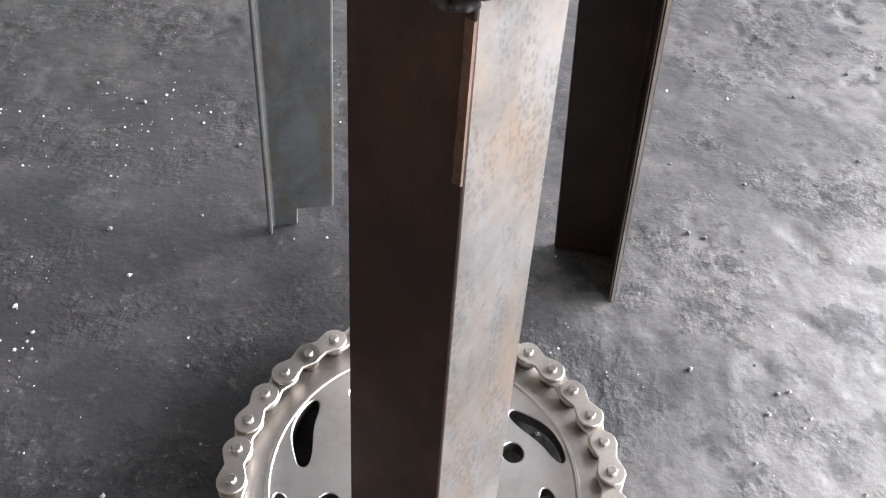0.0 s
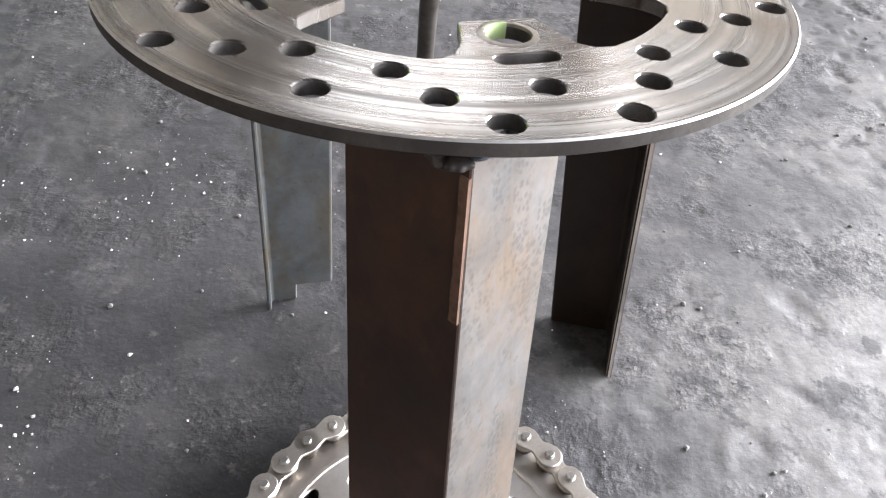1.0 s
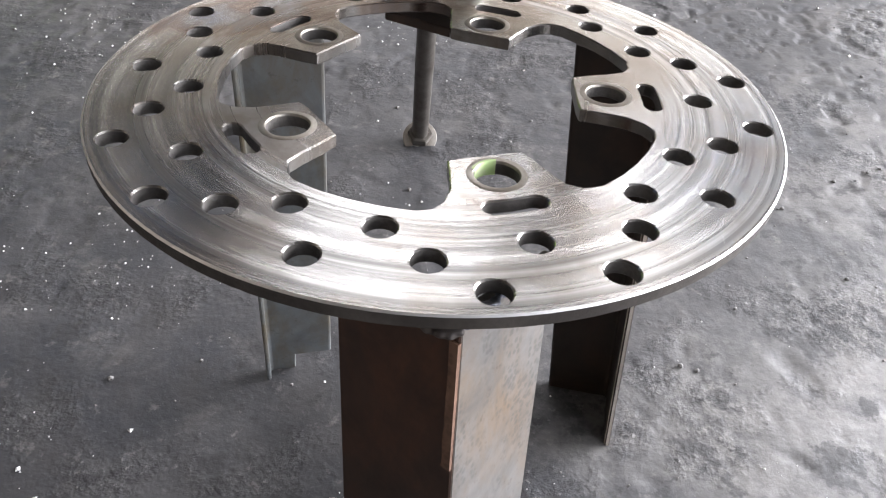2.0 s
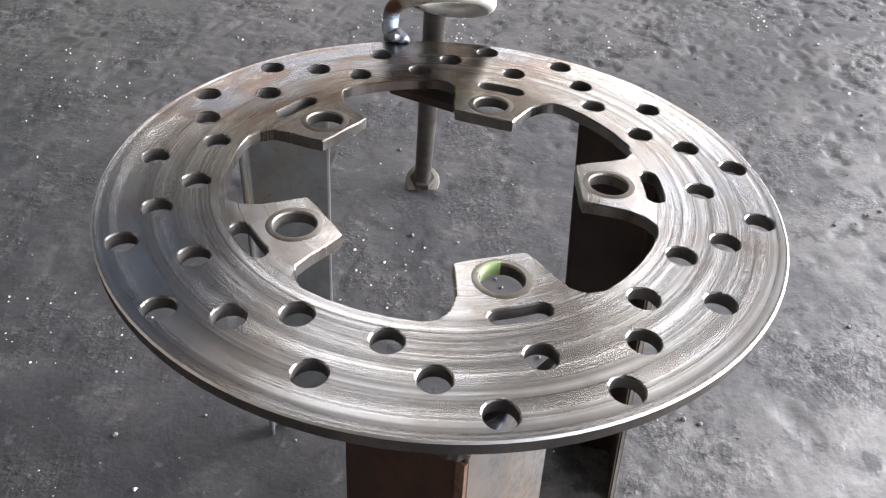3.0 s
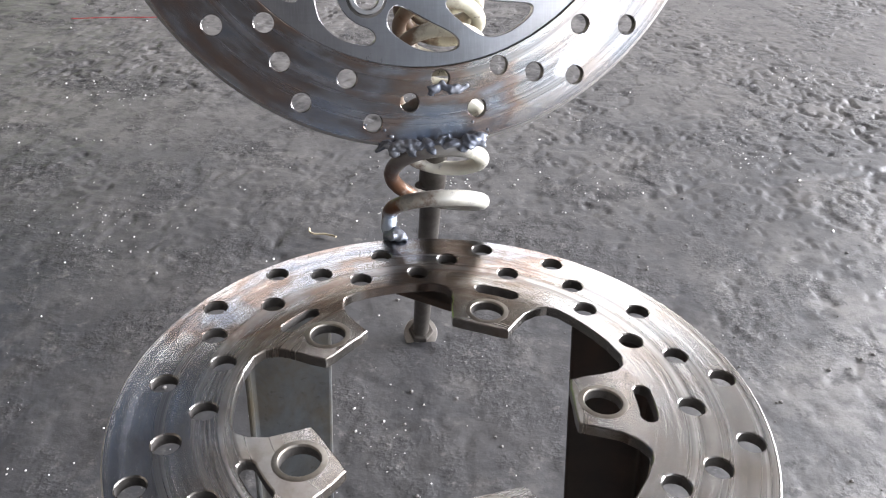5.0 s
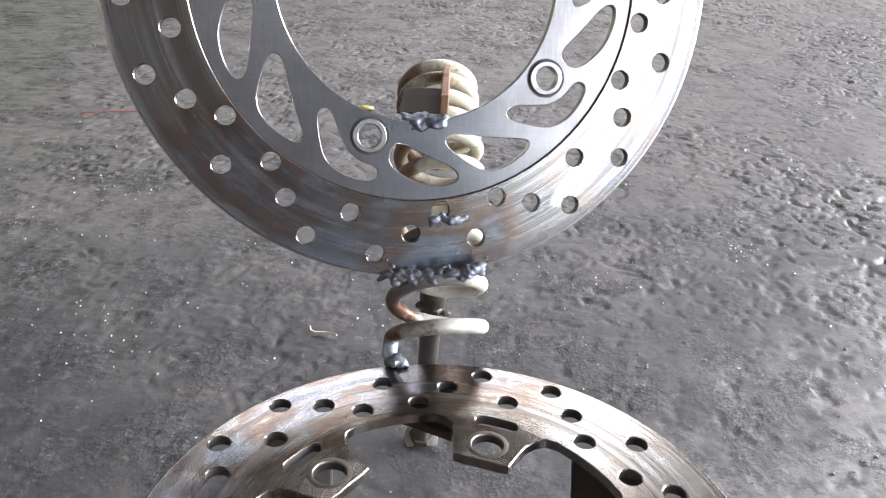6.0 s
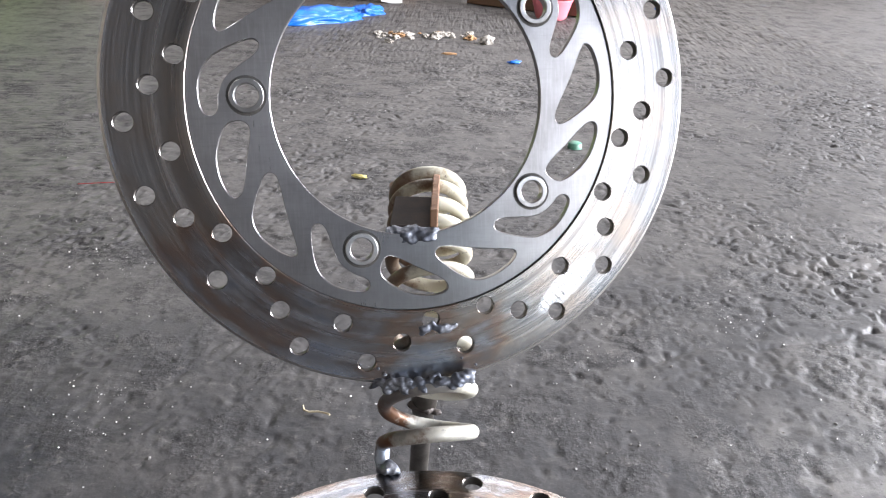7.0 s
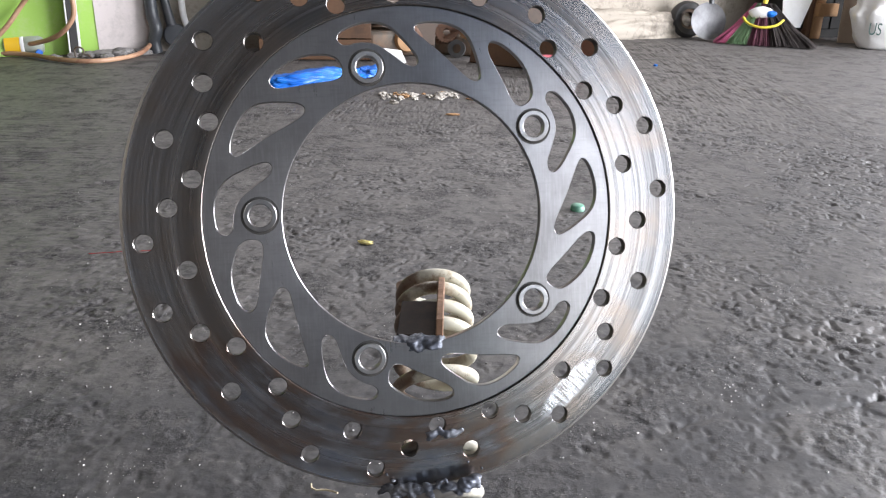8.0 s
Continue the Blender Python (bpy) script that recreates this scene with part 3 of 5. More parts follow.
wall_piece("wall_rear_green", -1.1, -0.03, 0.0, 0.15, -0.05, 0.9, GREEN, "worn green painted rear wall")
wall_piece("wall_rear_pale", -0.03, 0.19, -0.004, 0.15, -0.05, 0.9, PINKWHITE, "scuffed pinkish white rear wall")
# unseen upper wall, kept dark for the seat's reflections
wall_piece("wall_rear_upper", -4.2, 0.19, 0.0, 0.15, 0.9, 2.3, DIM_PLASTER, "unseen dark plaster above the painted wall")
# unseen side and front walls and roof, toned to steer bounced daylight
wall_piece("wall_left", -4.35, -4.2, -7.2, 0.15, -0.05, 3.2, PLASTER, "unseen plaster side wall, pale to bounce light")
wall_piece("wall_right_rear", 4.6, 4.75, -2.1, 0.0, -0.05, 3.2, PLASTER, "unseen plain plaster wall beside the doorway")
wall_piece("wall_right_front", 4.6, 4.75, -7.2, -6.1, -0.05, 3.2, PLASTER, "unseen plain plaster wall beside the doorway")
wall_piece("wall_front_left", -4.2, -0.3, -7.2, -7.05, -0.05, 3.2, DIM_PLASTER, "unseen dark plaster front wall")
wall_piece("wall_front_right", 3.7, 4.6, -7.2, -7.05, -0.05, 3.2, DIM_PLASTER, "unseen dark plaster front wall")
tagged(part("ceiling", prism([(-4.35, -7.2), (4.75, -7.2), (4.75, 0.15), (-4.35, 0.15)], 3.2, 3.25), TIN, None, m=ROOM), "unseen dark tin roof", "ceiling", kind="structure")

# ---- the welded chair ----
chair = thing("miniature_chair", pose(0, 0, 0), "small chair welded from brake discs, angle iron, coil spring and sprocket", "metal sculpture")


def basis(origin, ax, ay):
    ax = Vector(ax).normalized()
    az = ax.cross(Vector(ay)).normalized()
    ay = az.cross(ax)
    return Matrix.Translation(origin) @ Matrix((ax, ay, az)).transposed().to_4x4()


SEAT = basis((0, 0, 0.2171), (0.99504, -0.09932, 0.00611), (0.09930, 0.99230, -0.07378))
BACK = basis((-0.01994, 0.15909, 0.36433), (0.97943, 0.20179, 0), (-0.06258, 0.30376, 0.95069))


def seat_disc():
    """Brake disc laid flat: five mounting lugs point inwards, forty drilled holes in a repeating curve."""
    inner = []
    for k in range(5):
        a = 6.72 + 72 * k
        for r, d in ((66.8, -36), (66.8, -29), (66.9, -22), (65.8, -18.5), (62.5, -16), (57, -14.2), (50, -14), (43.6, -14.2), (42.4, -9), (42.0, 0), (42.4, 9),
                     (43.6, 14.2), (49, 15), (56, 15), (61.5, 15.6), (65, 18), (66.8, 22), (66.9, 29)):
            inner.append(polar(r / 1000, a + d))
    loops = [arc(0, 0, 0.1031, n=120), inner]
    for k in range(5):
        a = 6.72 + 72 * k
        for r, d in ((95.8, 8.6), (85.6, 17.5), (75.2, 26.4), (90.4, 35.4), (75.2, 44.5), (85.5, 53.5), (95.8, 62.3), (80.2, 71.5)):
            loops.append(arc(*polar(r / 1000, a + d), 0.0042, n=18))
        loops.append(arc(*polar(0.05148, a), 0.0062, n=24))
        slot = [polar(0.0682, a + d) for d in (-6.3, -3, 0, 3, 6.3)] + [polar(0.0655, a + 8.0)] + [polar(0.0628, a + d) for d in (6.3, 3, 0, -3, -6.3)] + [polar(0.0655, a - 8.0)]
        loops.append(rounded(slot, 1))
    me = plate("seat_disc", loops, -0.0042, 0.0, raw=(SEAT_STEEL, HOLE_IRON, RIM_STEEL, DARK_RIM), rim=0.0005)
    return part("seat_disc", me, SEAT_STEEL, chair, "worn steel brake disc with drilled holes, laid flat as the seat", SEAT)


def back_disc():
    """Larger brake disc stood up: a wear band with drilled holes on a carrier pierced by fifteen windows."""
    loops = [arc(0, 0, 0.1262, n=144), arc(0, 0, 0.0926, n=96)]
    for k in range(6):
        for j, r in enumerate((117.2, 101.6, 117.0, 107.0, 97.6, 112.2, 97.6, 106.6)):
            loops.append(arc(*polar(r / 1000, 3.8 + 60 * k + 7.5 * j), 0.0040, n=18))
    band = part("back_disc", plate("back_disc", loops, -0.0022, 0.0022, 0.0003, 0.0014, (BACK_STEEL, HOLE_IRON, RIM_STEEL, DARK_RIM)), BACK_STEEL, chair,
                "worn steel brake disc with drilled holes, stood up as the backrest", BACK)
    shapes = [arc(0, 0, 0.0926, n=96), arc(0, 0, 0.0588, n=96)]
    for k in range(5):
        a = 34.19 + 72 * k
        for shape in (((83.5, 6.2), (87.0, 4.4), (88.0, -2.9), (86.0, -8.4), (82.4, -12), (71.0, -19.4), (66.6, -19.6), (65.8, -15.8), (72.2, -9.8), (77.6, -5.4), (79.9, 0.0), (80.0, 4.6)),
                      ((82.9, 30.2), (86.4, 29.6), (87.2, 25.2), (85.6, 18.1), (81.1, 11.8), (77.2, 8.2), (70.5, 8.2), (68.0, 11.4), (73.7, 20.8), (79.1, 27.9)),
                      ((83.0, 54.4), (86.0, 52.0), (87.4, 44.3), (85.6, 38.1), (79.6, 33.7), (69.2, 27.0), (65.6, 29.3), (66.9, 34.3), (73.0, 43.8), (79.7, 52.2))):
            shapes.append(rounded([polar(r / 1000, a + d) for r, d in shape], 2))
        shapes.append(arc(*polar(0.06825, a), 0.0049, n=20))
    carrier = part("carrier", plate("carrier", shapes, -0.0030, 0.0009, 0.00028), CARRIER_STEEL, band, "grey carrier with curved windows")
    for k in range(5):
        m = Matrix.Translation((*polar(0.06825, 34.19 + 72 * k), 0))
        part("boss", lathe([(0.0049, 0.0008), (0.0049, 0.0019), (0.0053, 0.0022), (0.0069, 0.0022), (0.0072, 0.0019), (0.0072, 0.0008)], 28, False), BOSS_STEEL, carrier, "round pressed bush", m, 30)
        part("groove", lathe([(0.0072, 0.00105), (0.0083, 0.00105), (0.0083, 0.0008)], 28, False), GROOVE, carrier, "dark groove", m, 30)
    return band


seat = seat_disc()
back_disc()
GREENPAINT = painted("yellow_green_paint", (0.30, 0.40, 0.16), (0.36, 0.35, 0.27), 0.55, 160, 0.9)
for k in range(5):
    part("bush", lathe([(0.0061, -0.0006), (0.0062, 0.0000), (0.0064, 0.00018), (0.0078, 0.00016), (0.0084, -0.0001)], 30, False), SEAT_BUSH, seat,
         "worn ring round the bolt hole", Matrix.Translation((*polar(0.05148, 6.72 + 72 * k), 0)), 40)
flake = lathe([(0.00598, -0.0040), (0.00592, -0.0004), (0.0062, 0.0003), (0.0070, 0.00028)], 48, False)
bmesh.ops.delete(flake, geom=[f for f in flake.faces if not 95 + 20 * noise.noise(f.calc_center_median() * 900) < math.degrees(math.atan2(f.calc_center_median().y, f.calc_center_median().x)) % 360 < 175], context="FACES")
part("paint_ring", flake, GREENPAINT, seat, "flaking yellow-green paint in the hole", Matrix.Translation((*polar(0.05148, 6.72 + 288), 0)), 40)


def angle_iron(name, corner_low, corner_high, way, width, thick, mat, label, cut=0.0, hand=1, lip=None, notch=0.0, worn=False):
    """A length of angle iron; its corner runs from low to high, one flange points along way (degrees), the other
    a right angle to its side."""
    a, b = Vector(corner_low), Vector(corner_high)
    zaxis = (b - a).normalized()
    xaxis = Vector((math.cos(radians(way)), math.sin(radians(way)), 0))
    xaxis = (xaxis - zaxis * xaxis.dot(zaxis)).normalized()
    yaxis = zaxis.cross(xaxis) * hand
    t, w, h = thick, width, lip or width
    outline = [(0, 0), (w * 0.44, 0), (w * 0.45, 0), (w, 0), (w, t * 0.7), (w - t * 0.4, t), (w * 0.45, t), (w * 0.44, t), (t * 1.5, t), (t, t * 1.5), (t, h - t * 0.4), (t * 0.7, h), (0, h)]
    bm = prism(outline, 0, (b - a).length)
    if cut:
        for v in bm.verts:
            if v.co.z < 1e-6:
                v.co.z += cut * max(0, v.co.x / w) + 0.0008 * noise.noise(v.co * 900) + (notch if v.co.x > w * 0.447 else 0)
    # the second flange's end faces take the paler edge material
    for f in bm.faces:
        f.material_index = int(worn and f.calc_center_median().y > h - t * 0.6)
    m = Matrix.Translation(a) @ Matrix((xaxis, yaxis, zaxis)).transposed().to_4x4()
    bm.transform(m)
    bmesh.ops.recalc_face_normals(bm, faces=bm.faces)
    bmesh.ops.bevel(bm, geom=[e for e in bm.edges if e.is_manifold and e.calc_face_angle() > 0.6], offset=0.0004, segments=1, affect="EDGES")
    leg = part(name, bm, mat, chair, label)
    leg.data.materials.append(LEG_EDGE)
    return leg


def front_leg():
    """Angle iron built as two flat bars at a right angle, one coloured as the shaded side."""
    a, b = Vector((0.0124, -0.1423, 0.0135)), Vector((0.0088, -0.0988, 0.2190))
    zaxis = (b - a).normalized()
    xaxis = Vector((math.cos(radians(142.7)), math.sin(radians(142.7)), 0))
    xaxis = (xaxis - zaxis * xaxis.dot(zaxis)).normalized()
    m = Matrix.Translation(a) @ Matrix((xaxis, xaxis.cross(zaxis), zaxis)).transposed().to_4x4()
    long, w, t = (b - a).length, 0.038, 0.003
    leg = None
    for mat, outline, label in ((LEG_FRONT_SHADED, [(0, 0), (w, 0), (w, t), (0, t)], "rust-brown steel bar of the front leg, darkened as its shaded side"), (LEG_GROUND, [(-0.0002, 0.0004), (t, 0.0004), (t, w), (-0.0002, w)], "ground bright steel bar with rust stains")):
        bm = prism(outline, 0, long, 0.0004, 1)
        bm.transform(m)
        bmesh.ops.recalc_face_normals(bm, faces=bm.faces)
        leg = part("front_leg" if leg is None else "second_bar", bm, mat, leg or chair, label)


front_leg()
angle_iron("rear_leg", (0.1035, 0.0520, 0.0), (0.0825, 0.0480, 0.2100), 171.0, 0.0345, 0.003, LEG_IRON, "dark rust-brown angle iron rear leg", 0.002, worn=True)
angle_iron("rear_leg", (-0.0868, 0.0535, 0.0), (-0.0800, 0.0510, 0.2085), 13.5, 0.0350, 0.0022, LEG_GREY, "blue-grey lipped steel channel rear leg, torn at its foot", 0.001, hand=-1, lip=0.009, notch=0.011)

# the coil spring that joins seat and back, bent backwards
AXIS = [Vector((-0.0065 - 0.0006 * i, y, z)) for i, (y, z) in enumerate((
    (0.1120, 0.2150), (0.1225, 0.2285), (0.1360, 0.2420), (0.1520, 0.2540), (0.1650, 0.2670), (0.1770, 0.2765), (0.1860, 0.2830), (0.1945, 0.2885), (0.2030, 0.2935), (0.2115, 0.2975), (0.2195, 0.3015)))]


def along(g):
    """A place on the bent axis, g turns from its lower end."""
    i = min(max(int(g), 0), len(AXIS) - 2)
    u = g - i
    p0, p1, p2, p3 = AXIS[max(i - 1, 0)], AXIS[i], AXIS[i + 1], AXIS[min(i + 2, len(AXIS) - 1)]
    return 0.5 * ((2 * p1) + (p2 - p0) * u + (2 * p0 - 5 * p1 + 4 * p2 - p3) * u * u + (3 * p1 - p0 - 3 * p2 + p3) * u ** 3)


def coil_spring():
    pts = []
    turns, n = 10.0, 480
    for i in range(n + 1):
        g = turns * i / n
        p = along(g)
        t = (along(min(g + 0.1, turns)) - along(max(g - 0.1, 0))).normalized()
        across = Vector((1, 0, 0))
        fore = Vector((0, -t.z, t.y))
        a = radians(180) + 2 * math.pi * g
        r = 0.0205 - 0.00034 * g
        lean = radians(8 if g < 2 else max(0, 8 - 4 * (g - 2)))
        pts.append(p + r * (math.cos(a) * across - math.sin(a) * (math.cos(lean) * fore + math.sin(lean) * t)))
    pts[:0] = [Vector((-0.0250, 0.1015, 0.2080)), Vector((-0.0272, 0.1065, 0.2115))]
    return part("coil_spring", tube(pts, 0.0034, 14), SPRING, chair, "cream painted coil spring, burnt brown near the weld", smooth=60)


coil_spring()

# rear prop: a shock absorber rod on a bolt head
foot, head = Vector((-0.017, 0.280, 0.0)), Vector((-0.0080, 0.1335, 0.2520))
prop = (head - foot).length
rod = part("prop_rod", lathe([(0.0058, 0.0), (0.0060, 0.004), (0.0060, 0.13), (0.0058, 0.132), (0.0058, prop * 0.76), (0.0062, prop * 0.765), (0.0068, prop * 0.80), (0.0068, prop * 0.86), (0.0063, prop * 0.865), (0.0066, prop)], 24), ROD_STEEL, chair,
           "greasy dark steel rod that props the back", Matrix.Translation(foot) @ Vector((0, 0, 1)).rotation_difference(head - foot).to_matrix().to_4x4(), 35)
part("foot_washer", lathe([(0.0064, 0.0), (0.0126, 0.0), (0.0130, 0.0008), (0.0127, 0.0016), (0.0100, 0.0020), (0.0064, 0.0020)], 32, False), CHAIN_STEEL, rod, "bright washer at the foot", Matrix.Translation((0, 0, 0.0025)) @ pose(0, 0, 0, 12, 0, 0), 30)
part("bolt_head", lathe([(0.0064, 0.0045), (0.0092, 0.005), (0.0095, 0.011), (0.0088, 0.0125), (0.0064, 0.013)], 6, False), ROD_STEEL, rod, "dark hexagon head")

part("rear_plate", prism([(-0.0245, 0.0765), (0.002, 0.0650), (0.003, 0.0980), (-0.022, 0.0980)], 0.1985, 0.2025, 0.0005, 1), BRACKET_IRON, chair, "rust-brown plate under the seat's rear edge")

# bracket of angle iron between spring and backrest
def bracket():
    base = box(0.0185, 0.036, 0.003, 0.0004, 1)
    base = part("bracket", base, BRACKET_IRON, chair, "rusty angle iron bracket behind the backrest", Matrix.Translation((-0.0178, 0.1620, 0.3080)))
    fin = box(0.0034, 0.056, 0.0105, 0.0004, 1)
    bmesh.ops.subdivide_edges(fin, edges=[e for e in fin.edges if e.calc_length() > 0.02], cuts=24)
    for v in fin.verts:
        v.co += Vector((0.0003 * noise.noise(v.co * 500), 0, 0.0006 * noise.noise(v.co * 350) - (0.0045 * max(0, v.co.y / 0.028 - 0.2) if v.co.z > 0.005 else 0)))
    part("flange", fin, FLAKY_RUST, base, "flaking rust-orange flange", Matrix.Translation((0.0103, 0.010, 0.0005)))


bracket()

# weld beads
rim_low = BACK @ Vector((0, -0.1262, 0))
fused(part("weld_bead", weld_mass([(-0.033, 0.1165, 0.2455), (-0.022, 0.1125, 0.2480), (-0.008, 0.1120, 0.2500), (0.006, 0.1135, 0.2510), (0.0125, 0.1175, 0.2505)], 0.0036, 0.0023, 1, 64, (0, -0.95, 0.3)), WELD, chair, "blue-grey weld bead under the backrest", smooth=0))
fused(part("weld_bead", weld_mass([(-0.0165, 0.1570, 0.2045), (-0.010, 0.1555, 0.2030), (-0.002, 0.1565, 0.2010)], 0.0016, 0.0020, 9, 20), BURNT, chair, "burnt weld crust between rod and spring", smooth=0))
fused(part("weld_bead", weld_mass([(-0.0275, 0.1435, 0.3075), (-0.018, 0.1420, 0.3080), (-0.0065, 0.1435, 0.3085)], 0.0036, 0.0032, 2, 34, (0, -0.6, 0.8)), WELD, chair, "blue-grey weld bead on the bracket", smooth=0))
fused(part("weld_bead", weld_mass([(-0.0275, 0.1000, 0.2100), (-0.0240, 0.1005, 0.2125), (-0.0195, 0.1010, 0.2105)], 0.0020, 0.0024, 3, 18), WELD, chair, "blue-grey weld bead on the seat rim", smooth=0))
fused(part("weld_bead", weld_mass([(0.0090, -0.1000, 0.2165), (0.003, -0.0965, 0.2150), (-0.004, -0.0915, 0.2155), (-0.009, -0.0870, 0.2170)], 0.0012, 0.0022, 4, 24), BURNT, chair, "dark weld bead under the seat", smooth=0))
fused(part("weld_bead", weld_mass([(0.0105, -0.0985, 0.2180), (0.015, -0.0925, 0.2178), (0.021, -0.084, 0.2172)], 0.0012, 0.0016, 5, 20), WELD, chair, "thin weld bead under the seat", smooth=0))
fused(part("weld_bead", weld_mass([(-0.033, -0.1200, 0.0175), (-0.019, -0.1180, 0.0178), (-0.004, -0.1300, 0.0178), (0.012, -0.1415, 0.0178)], 0.0030, 0.0030, 6, 28), BURNT, chair, "burnt weld bead at the foot of the front leg", smooth=0))
fused(part("weld_bead", weld_mass([(0.0140, -0.1395, 0.0178), (0.0250, -0.1250, 0.0178), (0.0350, -0.1120, 0.0178)], 0.0024, 0.0026, 8, 26), WELD, chair, "weld bead at the foot of the front leg", smooth=0))
lo, hi, side = Vector((0.0095, -0.1080, 0.1750)), Vector((0.0090, -0.1000, 0.2130)), Vector((-0.0302, 0.0230, 0)).normalized()
strip = bmesh.new()
out = Vector((-0.6, -0.8, 0)) * 0.0007
ring = []
for i in range(15):
    p = lo.lerp(hi, i / 14)
    w = 0.0026 + 0.0006 * noise.noise(p * 300)
    ring.append([strip.verts.new(q) for q in (p - out, p + out, p + side * w + out, p + side * w - out)])
for a, b in zip(ring, ring[1:]):
    for k in range(4):
        strip.faces.new((a[k], a[(k + 1) % 4], b[(k + 1) % 4], b[k]))
strip.faces.new(ring[0])
strip.faces.new(ring[-1])
bmesh.ops.recalc_face_normals(strip, faces=strip.faces)
part("rust_strip", strip, CUT_RUST, chair, "flaking rust-red strip along the leg's corner")

fused(part("weld_spot", weld_mass([(-0.003, 0.0005, 0.0020), (0.002, 0.0030, 0.0022), (0.008, 0.0015, 0.0022), (0.015, 0.0030, 0.0020)], 0.0022, 0.0015, 7, 30), WELD, chair, "blue-grey weld spatter between two drilled holes", BACK @ Matrix.Translation((0.0030, -0.1035, 0.0)), 0))
for i, (x, y, r) in enumerate(((-0.018, -0.118, 0.0007), (0.020, -0.116, 0.0006), (0.011, -0.1125, 0.0005), (-0.026, -0.1155, 0.0006), (0.0265, -0.1195, 0.0007))):
    part("weld_drop", lump(r, (1, 1, 0.6), 0.2, 70 + i, 2), WELD, chair, "drop of weld spatter", BACK @ Matrix.Translation((x, y, 0.0024)), 0)

# ---- sprocket with its chain ----
HUB = (0.0077, -0.0977)
sprocket_pose = pose(HUB[0], HUB[1], 0.0135)


def sprocket():
    outline = []
    n = 35
    for k in range(n):
        a = 137.6 + 360 / n * k
        for r, d in ((0.0688, -0.18), (0.0686, 0.0), (0.0688, 0.18), (0.0735, 0.36), (0.0755, 0.45), (0.0755, 0.55), (0.0735, 0.64)):
            outline.append(polar(r, a + d * 360 / n))
    loops = [outline, arc(0, 0, 0.017, n=32)]
    for k in range(8):
        a = 163 + 45 * k
        loops.append(rounded([polar(r / 1000, a + d) for r, d in ((55.6, -17), (58, -15), (58.4, -7), (56.8, 2), (52, 11), (49.4, 16.5), (45.6, 16.5), (45.2, 9), (50.3, -5.5), (52.8, -14))], 2))
    for k in range(4):
        loops.append(arc(*polar(0.0375, 22 + 90 * k), 0.0045, n=18))
    # slot walls take the dark hole colour so the windows look shaded
    ob = part("sprocket", plate("sprocket", loops, -0.0035, 0.0035, raw=(SPROCKET_STEEL, HOLE_IRON)), SPROCKET_STEEL, chair, "bright worn steel sprocket that carries the front leg", sprocket_pose)
    part("raised_ring", lathe([(0.0590, 0.0034), (0.0594, 0.0044), (0.0606, 0.0044), (0.0612, 0.0034)], 90, False), SPROCKET_STEEL, ob, smooth=40)
    part("hub_flange", lathe([(0.0175, -0.0135), (0.034, -0.0135), (0.034, -0.0034), (0.0175, -0.0034)], 40, False), SPROCKET_STEEL, ob, smooth=40)
    return ob


wheel = sprocket()


def chain_plate(z, thick):
    w = 0.0130 / 2
    right = arc(w, 0, 0.0056, -115, 115, 11)
    left = arc(-w, 0, 0.0056, 65, 295, 11)
    return plate("link_plate", [right + [(0.0, 0.0037)] + left + [(0.0, -0.0037)]], z, z + thick, 0.0003)


R_PITCH = 0.07244
outer_top, outer_low = chain_plate(0.0092, 0.0017), chain_plate(-0.0109, 0.0017)
inner_top, inner_low = chain_plate(0.0070, 0.0017), chain_plate(-0.0087, 0.0017)
bm = lathe([(0.0021, -0.0118), (0.0021, 0.0119), (0.0017, 0.0124)], 12)
pin_mesh = bpy.data.meshes.new("pin")
bm.to_mesh(pin_mesh)
bm.free()
bm = lathe([(0.0042, -0.0066), (0.0042, 0.0066)], 14)
roller_mesh = bpy.data.meshes.new("roller")
bm.to_mesh(roller_mesh)
bm.free()
for k in range(35):
    a0, a1 = 137.6 + 360 / 35 * k, 137.6 + 360 / 35 * (k + 1)
    p0, p1 = Vector((*polar(R_PITCH, a0), 0)), Vector((*polar(R_PITCH, a1), 0))
    mid, way = (p0 + p1) / 2, math.degrees(math.atan2(p1.y - p0.y, p1.x - p0.x))
    m = Matrix.Translation(mid) @ pose(0, 0, 0, 0, 0, way)
    if k % 2 == 0:
        part("outer_link", outer_top, CHAIN_STEEL, wheel, m=m)
        part("outer_link", outer_low, CHAIN_STEEL, wheel, m=m)
    else:
        part("inner_link", inner_top, CHAIN_STEEL, wheel, m=m)
        part("inner_link", inner_low, CHAIN_STEEL, wheel, m=m)
    part("pin", pin_mesh, PIN_STEEL, wheel, m=Matrix.Translation(p0), smooth=40)
    part("roller", roller_mesh, ROLLER_STEEL, wheel, m=Matrix.Translation(p0), smooth=40)


# ---- small things on the floor ----
def debris(name, label, category, shape, mat, at, turn=0.0, kind="", smooth=60):
    ob = part(name, shape, mat, None, m=pose(*at, 0, 0, turn), smooth=smooth)
    return tagged(ob, label, category, kind=kind)


STONE = painted("pale_rubble", (0.36, 0.33, 0.29), (0.22, 0.195, 0.17), 0.85, 60, 0.8)
YELLOW = painted("yellow_peel", (0.62, 0.52, 0.16), (0.60, 0.56, 0.36), 0.6, 90, 0.7)
STRAW = painted("dry_straw", (0.52, 0.44, 0.30), (0.36, 0.28, 0.17), 0.7, 120, 0.7)
WHITE = painted("white_plastic", (0.72, 0.72, 0.72), (0.56, 0.55, 0.53), 0.45, 30, 0.5)
BLUE = painted("blue_plastic_sheet", (0.006, 0.105, 0.46), (0.015, 0.20, 0.62), 0.35, 16, 0.8)
